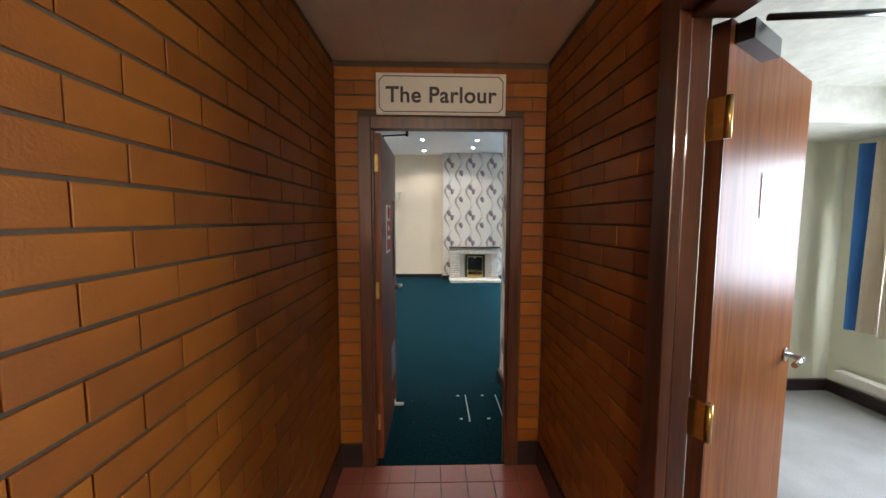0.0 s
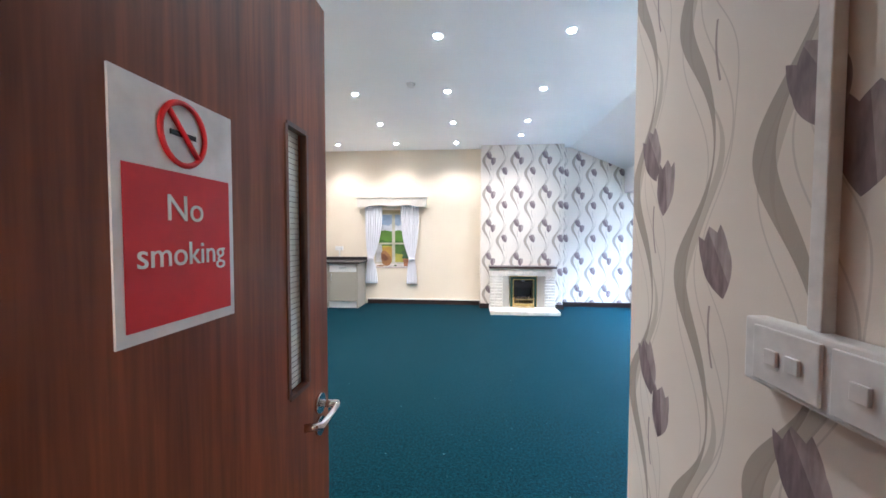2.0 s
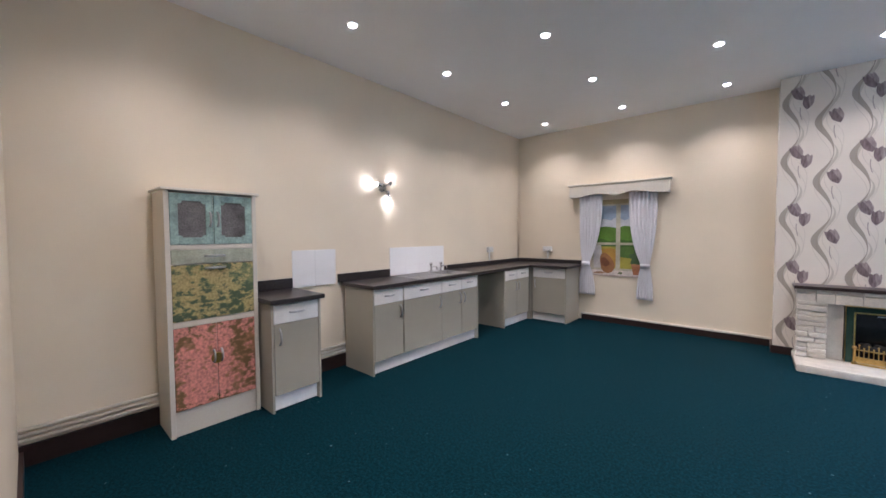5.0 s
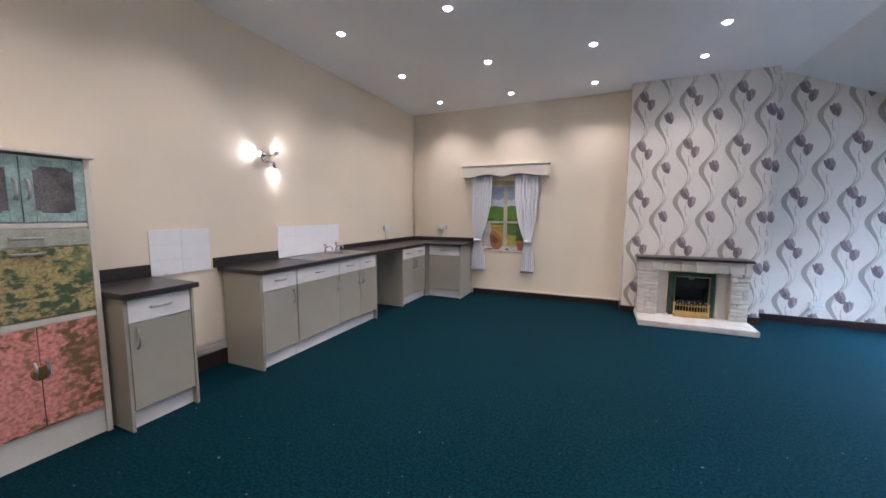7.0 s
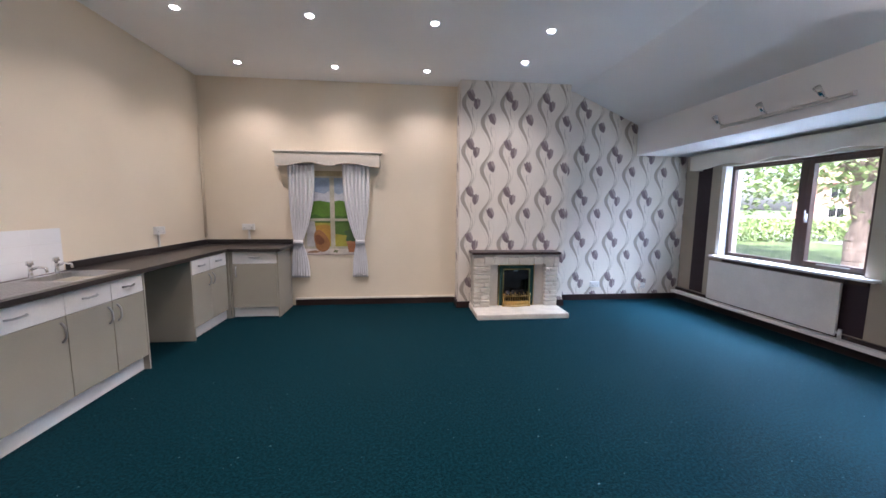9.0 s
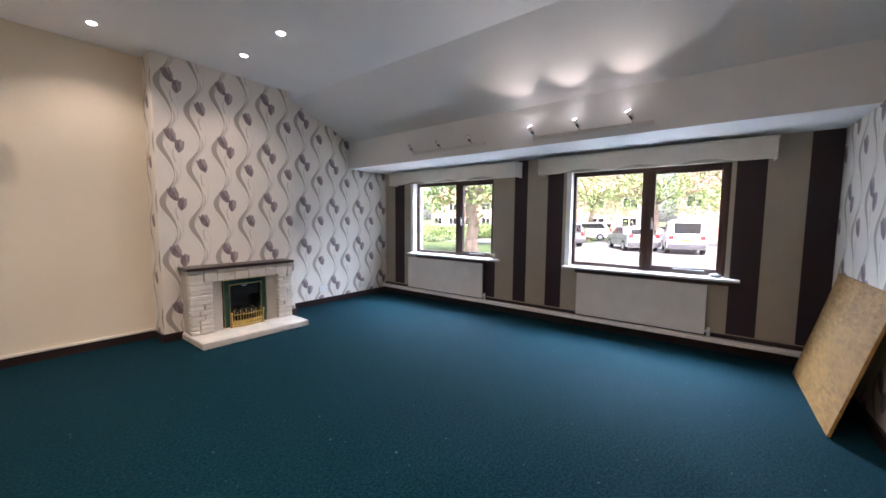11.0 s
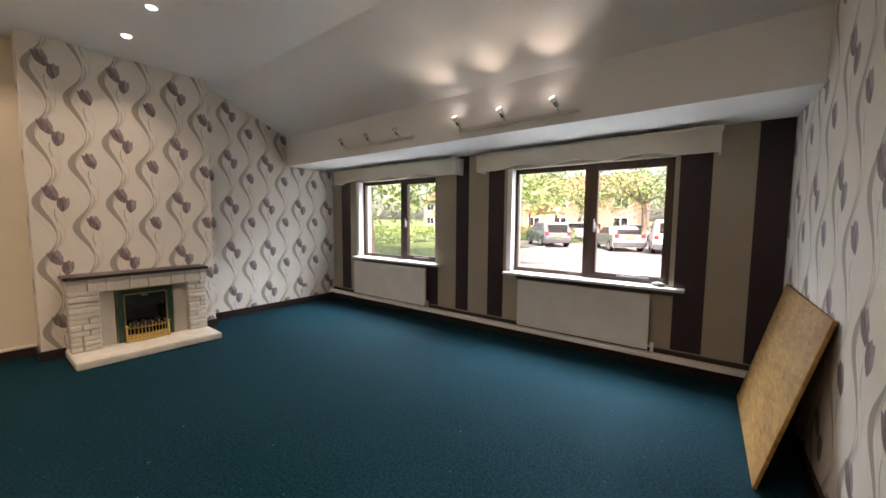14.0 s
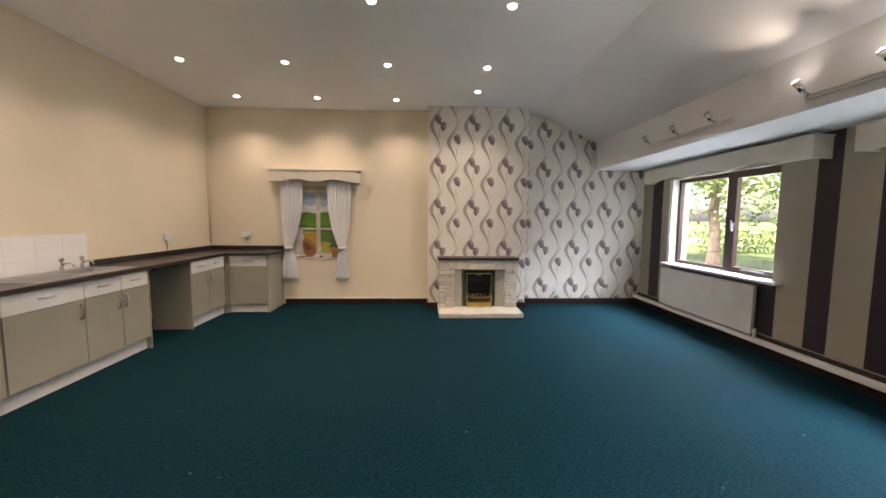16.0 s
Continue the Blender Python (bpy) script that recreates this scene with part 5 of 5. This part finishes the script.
def tree(at, height, clear, spread, girth, seed, label, leaves=5200):
    rnd = random.Random(seed)
    x, y = at
    ob = thing("tree", (x, y, GZ), label, "tree")
    bm = bmesh.new()
    tips = []
    p, r = Vector((x, y, GZ - 0.05)), girth
    for k in range(5):
        q = p + Vector((rnd.uniform(-0.12, 0.12), rnd.uniform(-0.12, 0.12), clear / 5))
        tube(bm, p, q, r * (1.25 if k == 0 else 1), r * 0.93, 12, False)
        p, r = q, r * 0.93
    for k in range(8):
        a = k * math.tau / 8 + rnd.uniform(-0.3, 0.3)
        q, s = p.copy(), r * 0.55
        reach = rnd.uniform(0.6, 1.0)
        for j in range(4):
            n = q + Vector((math.cos(a) * spread * reach / 4, math.sin(a) * spread * reach / 4, (height - clear) * rnd.uniform(0.10, 0.24)))
            tube(bm, q, n, s, s * 0.7, 8, False)
            q, s = n, s * 0.7
            a += rnd.uniform(-0.4, 0.4)
            tips.append(q.copy())
    part("trunk", bm, BARK, ob)
    clumps = []
    for t in tips:
        for k in range(3):
            clumps.append((t + Vector((rnd.gauss(0, 0.9), rnd.gauss(0, 0.9), rnd.gauss(-0.1, 0.9))), rnd.uniform(0.5, 1.1)))
    for k in range(26):
        a, d = rnd.uniform(0, math.tau), rnd.uniform(0.55, 1.0) * spread
        clumps.append((Vector((x + d * math.cos(a), y + d * math.sin(a), GZ + clear + rnd.uniform(-0.12, 0.35) * clear)), rnd.uniform(0.5, 0.9)))
    verts, faces = [], []
    for i in range(leaves):
        c, s = rnd.choice(clumps)
        o = c + Vector((rnd.gauss(0, 1), rnd.gauss(0, 1), rnd.gauss(0, 0.8))) * s * 0.55
        e = Euler((rnd.uniform(-0.9, 0.9), rnd.uniform(-0.9, 0.9), rnd.uniform(0, 6.3))).to_matrix()
        w = rnd.uniform(0.07, 0.14)
        b = len(verts)
        verts += [o + e @ Vector(v) for v in ((-w, 0, 0), (0, -w * 0.55, 0.02), (w, 0, 0), (0, w * 0.55, 0.02))]
        faces.append((b, b + 1, b + 2, b + 3))
    me = bpy.data.meshes.new("crown")
    me.from_pydata(verts, [], faces)
    me.materials.append(LEAF)
    o = new("crown", me)
    o.parent = ob
    o.matrix_parent_inverse = ob.matrix_basis.inverted()
    return ob


tree((13.2, 13.2), 9, 2.6, 4.2, 0.30, 3, "broad leafy tree with a grey trunk on the lawn")
tree((13.7, 18.5), 8, 2.8, 3.6, 0.24, 5, "leafy green tree on the lawn")
tree((21.5, 15.6), 8, 3.4, 3.8, 0.22, 8, "leafy green tree beside the car park")
tree((31.0, 9.0), 8, 3.0, 5.2, 0.22, 11, "leafy green tree behind the parked cars")
tree((33.0, 3.5), 8, 2.8, 5.4, 0.24, 14, "leafy green tree behind the parked cars")
tree((29.0, 18.1), 9, 2.8, 5.6, 0.26, 17, "leafy green tree beyond the lawn")
tree((34.0, 14.5), 8, 3.0, 5.0, 0.22, 23, "leafy green tree behind the parked cars")

rnd = random.Random(21)
verts, faces = [], []
for i in range(9000):
    o = Vector((rnd.uniform(17, 36), 23.5 + rnd.gauss(0, 0.4), GZ + 1.25 * rnd.random() ** 0.8))
    if i % 3 == 0:
        o = Vector((31.5 + rnd.gauss(0, 0.4), rnd.uniform(14, 24), GZ + 1.2 * rnd.random() ** 0.8))
    e = Euler((rnd.uniform(-1.5, 1.5), rnd.uniform(-1.5, 1.5), rnd.uniform(0, 6.3))).to_matrix()
    w, b = rnd.uniform(0.07, 0.13), len(verts)
    verts += [o + e @ Vector(v) for v in ((-w, 0, 0), (0, -w * 0.6, 0), (w, 0, 0), (0, w * 0.6, 0))]
    faces.append((b, b + 1, b + 2, b + 3))
me = bpy.data.meshes.new("hedge")
me.from_pydata(verts, [], faces)
me.materials.append(LEAF)
tagged(new("hedge", me), "clipped green hedge along the far side of the lawn", "hedge", kind="stuff")


def car(x, y, turn, paint, profile, glass_line, width, label, kind="car"):
    """A parked car. profile: (along, up) outline of its side; glass_line: outline of the side windows."""
    ob = thing(kind, (0, 0, 0), label, kind, "parked cars")
    bm = bmesh.new()
    prism(bm, profile, "x", -width / 2, width / 2)
    top = max(q for p, q in profile)
    for v in bm.verts:
        if v.co.z > 0.95:
            v.co.x *= 1 - 0.16 * (v.co.z - 0.95) / (top - 0.95)
    bmesh.ops.bevel(bm, geom=bm.edges[:], offset=0.05, segments=2, affect='EDGES', clamp_overlap=True)
    o = part("body", bm, paint)
    o.parent = ob
    dark = BLACK
    l0, l1 = min(p for p, q in profile), max(p for p, q in profile)
    for s in (-1, 1):
        bm = bmesh.new()
        prism(bm, glass_line, "x", s * (width / 2 - 0.10), s * (width / 2 + 0.004))
        for v in bm.verts:
            v.co.x *= 1 - 0.13 * max(0, v.co.z - 0.95) / (top - 0.95)
        o = part("side_window", bm, dark)
        o.parent = ob
        for p in (l0 + 0.78, l1 - 0.85):
            bm = bmesh.new()
            tube(bm, (s * (width / 2 - 0.2), p, 0.31), (s * (width / 2 + 0.01), p, 0.31), 0.31, 0.31, 20)
            w = part("wheel", bm, dark)
            w.parent = ob
            bm = bmesh.new()
            tube(bm, (s * (width / 2), p, 0.31), (s * (width / 2 + 0.018), p, 0.31), 0.2, 0.17, 14)
            r = part("rim", bm, STEEL)
            r.parent = w
        o = part("tail_light", boxes((s * (width / 2 - 0.20) - 0.12, s * (width / 2 - 0.20) + 0.12, l0 - 0.02, l0 + 0.1, 0.78, 1.0), bevel=0.02), plain("tail_red", (0.35, 0.02, 0.02), 0.2))
        o.parent = ob
    gz0, gz1 = 0.98, top - 0.16
    o = part("rear_window", boxes((-width * 0.33, width * 0.33, l0 + 0.02, l0 + 0.42, gz0, gz1), bevel=0.02), dark)
    o.parent = ob
    o = part("number_plate", boxes((-0.26, 0.26, l0 - 0.03, l0 + 0.05, 0.70, 0.81)), plain("plate_yellow", (0.55, 0.42, 0.03), 0.4))
    o.parent = ob
    o = part("bumper", boxes((-width / 2 + 0.04, width / 2 - 0.04, l0 - 0.06, l0 + 0.15, 0.30, 0.58), bevel=0.04), plain("bumper_grey", (0.05, 0.05, 0.055), 0.5))
    o.parent = ob
    ob.location = (x, y, GZ + 0.02)
    ob.rotation_euler = (0, 0, radians(turn))


SUV = [(-2.1, 0.28), (2.1, 0.28), (2.15, 0.70), (2.0, 0.95), (1.05, 1.08), (0.35, 1.58), (-1.6, 1.62), (-2.0, 1.10), (-2.12, 0.75)]
SUVG = [(0.95, 1.07), (0.32, 1.50), (-1.45, 1.52), (-1.75, 1.08)]
SALOON = [(-2.2, 0.25), (2.1, 0.25), (2.15, 0.62), (1.9, 0.82), (1.0, 0.95), (0.3, 1.40), (-0.9, 1.42), (-1.6, 1.02), (-2.2, 0.98)]
SALG = [(0.85, 0.96), (0.25, 1.34), (-0.85, 1.35), (-1.35, 1.0)]
VAN = [(-2.0, 0.28), (2.05, 0.28), (2.1, 0.75), (1.9, 1.0), (1.1, 1.12), (0.6, 1.72), (-1.95, 1.82), (-2.02, 0.8)]
VANG = [(1.0, 1.12), (0.58, 1.6), (-0.1, 1.62), (-0.1, 1.12)]
GREY = plain("grey_blue_car_paint", (0.15, 0.17, 0.20), 0.2, 0.4)
SILVER = plain("silver_car_paint", (0.45, 0.46, 0.48), 0.2, 0.5)
WHITECAR = plain("white_car_paint", (0.72, 0.72, 0.72), 0.2)
car(26.0, 14.2, -50, GREY, SUV, SUVG, 1.82, "grey-blue estate car parked on the tarmac")
car(25.6, 9.6, -62, SILVER, SALOON, SALG, 1.78, "silver saloon car parked on the tarmac")
car(25.2, 6.9, -80, WHITECAR, VAN, VANG, 1.78, "small white van parked on the tarmac", "van")
car(34.5, 15.0, 10, WHITECAR, SUV, SUVG, 1.8, "white car parked farther off")
car(37.0, 11.0, 30, SILVER, SALOON, SALG, 1.78, "silver car parked farther off")


def house(x, y, w, d, label):
    ob = thing("house", (x, y, GZ), label, "house")
    red = mottled("red_house_brick", (0.34, 0.20, 0.16), 0.85, amount=0.2, coarse=0.7, fine=14)
    roof = mottled("brown_roof_tile", (0.17, 0.085, 0.06), 0.8, amount=0.2, coarse=0.8, fine=9)
    part("wall", boxes((x, x + d, y, y + w, GZ, 4.6)), red, ob)
    bm = bmesh.new()
    prism(bm, [(x - 0.4, 4.5), (x + d + 0.4, 4.5), (x + d / 2, 7.2)], "y", y - 0.3, y + w + 0.3)
    part("roof", bm, roof, ob)
    n = int(w / 3)
    for k in range(n):
        for z in (0.6, 2.9):
            a = y + w * (k + 0.5) / n
            wd = part("window", boxes((x - 0.05, x + 0.1, a - 0.8, a + 0.8, z, z + 1.2)), WHITE, ob)
            for s in (-0.74, 0.04):
                part("pane", boxes((x - 0.07, x - 0.04, a + s, a + s + 0.70, z + 0.07, z + 1.13)), BLACK, wd)


house(46, -6, 15, 8, "two-storey red brick house with a tiled roof")
house(47, 12, 14, 8, "two-storey red brick house with a tiled roof")
house(50, 30, 16, 8, "two-storey red brick house with a tiled roof")
ob = thing("porch", (38, 19, GZ), "red tiled porch roof on posts", "porch")
bm = bmesh.new()
prism(bm, [(17.2, 2.1), (20.8, 2.1), (19, 3.4)], "x", 36.5, 40)
part("roof", bm, mottled("red_tile", (0.33, 0.11, 0.06), 0.8, amount=0.2), ob)
for yy in (17.5, 20.3):
    part("post", boxes((36.8, 36.95, yy, yy + 0.15, GZ, 2.1)), JAMB, ob)

# ---- bricks and tiles of the corridor ----
BL, BH, JT, PJ = 0.2215, 0.0715, 0.008, 0.0035


def brick_mesh(name, length, facing):
    """One brick, face proud along an axis, its length along the other."""
    d = 0.02
    if facing == "+x":
        b = boxes((-d, 0.0, 0, length, 0, BH), bevel=0.0018)
    elif facing == "-x":
        b = boxes((0.0, d, 0, length, 0, BH), bevel=0.0018)
    else:
        b = boxes((0, length, 0.0, d, 0, BH), bevel=0.0018)
    return mesh_of(name, b, BRICK)


def lay(parent, facing, start, stop, plane, z0, z1, near=(-99, 99), void=None, stagger=0.1125):
    cache, rnd = {}, random.Random(len(facing) + int(start * 100))
    verts_rest = bmesh.new()
    rows = int((z1 - z0 + 0.001) / (BH + JT)) + 1
    for j in range(rows):
        z = z0 + j * (BH + JT)
        if z + BH > z1 + 0.002:
            break
        p = start - (stagger if j % 2 else 0.0)
        while p < stop - 0.02:
            a, b = max(p, start), min(p + BL, stop)
            p += BL + PJ
            if b - a < 0.03:
                continue
            if void and z < void[2] and b > void[0] and a < void[1]:
                pieces = [(a, min(b, void[0])), (max(a, void[1]), b)]
            else:
                pieces = [(a, b)]
            for c, e in pieces:
                if e - c < 0.03:
                    continue
                w = rnd.uniform(-0.0015, 0.0015)
                if near[0] <= c <= near[1]:
                    key = round(e - c, 3)
                    if key not in cache:
                        cache[key] = brick_mesh("brick", e - c, facing)
                    o = new("brick", cache[key])
                    o.location = (plane + w, c, z) if "x" in facing else (c, plane + w, z)
                    o.parent = parent
                else:
                    if facing == "+x":
                        box(verts_rest, plane - 0.02, plane + w, c, e, z, z + BH)
                    elif facing == "-x":
                        box(verts_rest, plane + w, plane + 0.02, c, e, z, z + BH)
    if verts_rest.verts:
        o = part("brickwork", verts_rest, BRICK, parent)
        tagged(o, kind="stuff")
    else:
        verts_rest.free()


lay(corr_w, "+x", -1.155, DY - 0.006, CX0, 0.146, CZ, near=(1.05, 9))
lay(corr_e, "-x", 1.897, DY - 0.006, CX1, 0.146, CZ)
lay(corr_n, "-y", CX0 + 0.004, 1.226, DY, 0.146, 2.13, stagger=0.0)
lay(corr_n, "-y", 2.176, CX1 - 0.004, DY, 0.146, 2.13, stagger=0.0)
lay(corr_n, "-y", CX0 + 0.004, CX1 - 0.004, DY, 0.146 + 25 * (BH + JT), CZ)
lay(corr_e, "-x", 0.9, 1.895, CX1, 2.147, CZ)

tile_me = mesh_of("tile", boxes((0, 0.146, 0, 0.146, -0.012, 0.0), bevel=0.002), QUARRY)
for i in range(8):
    for j in range(14):
        t = new("tile", tile_me)
        t.location = (CX0 + 0.006 + i * 0.1505, DY - 0.15 - j * 0.1505, 0)
        t.parent = floor_c
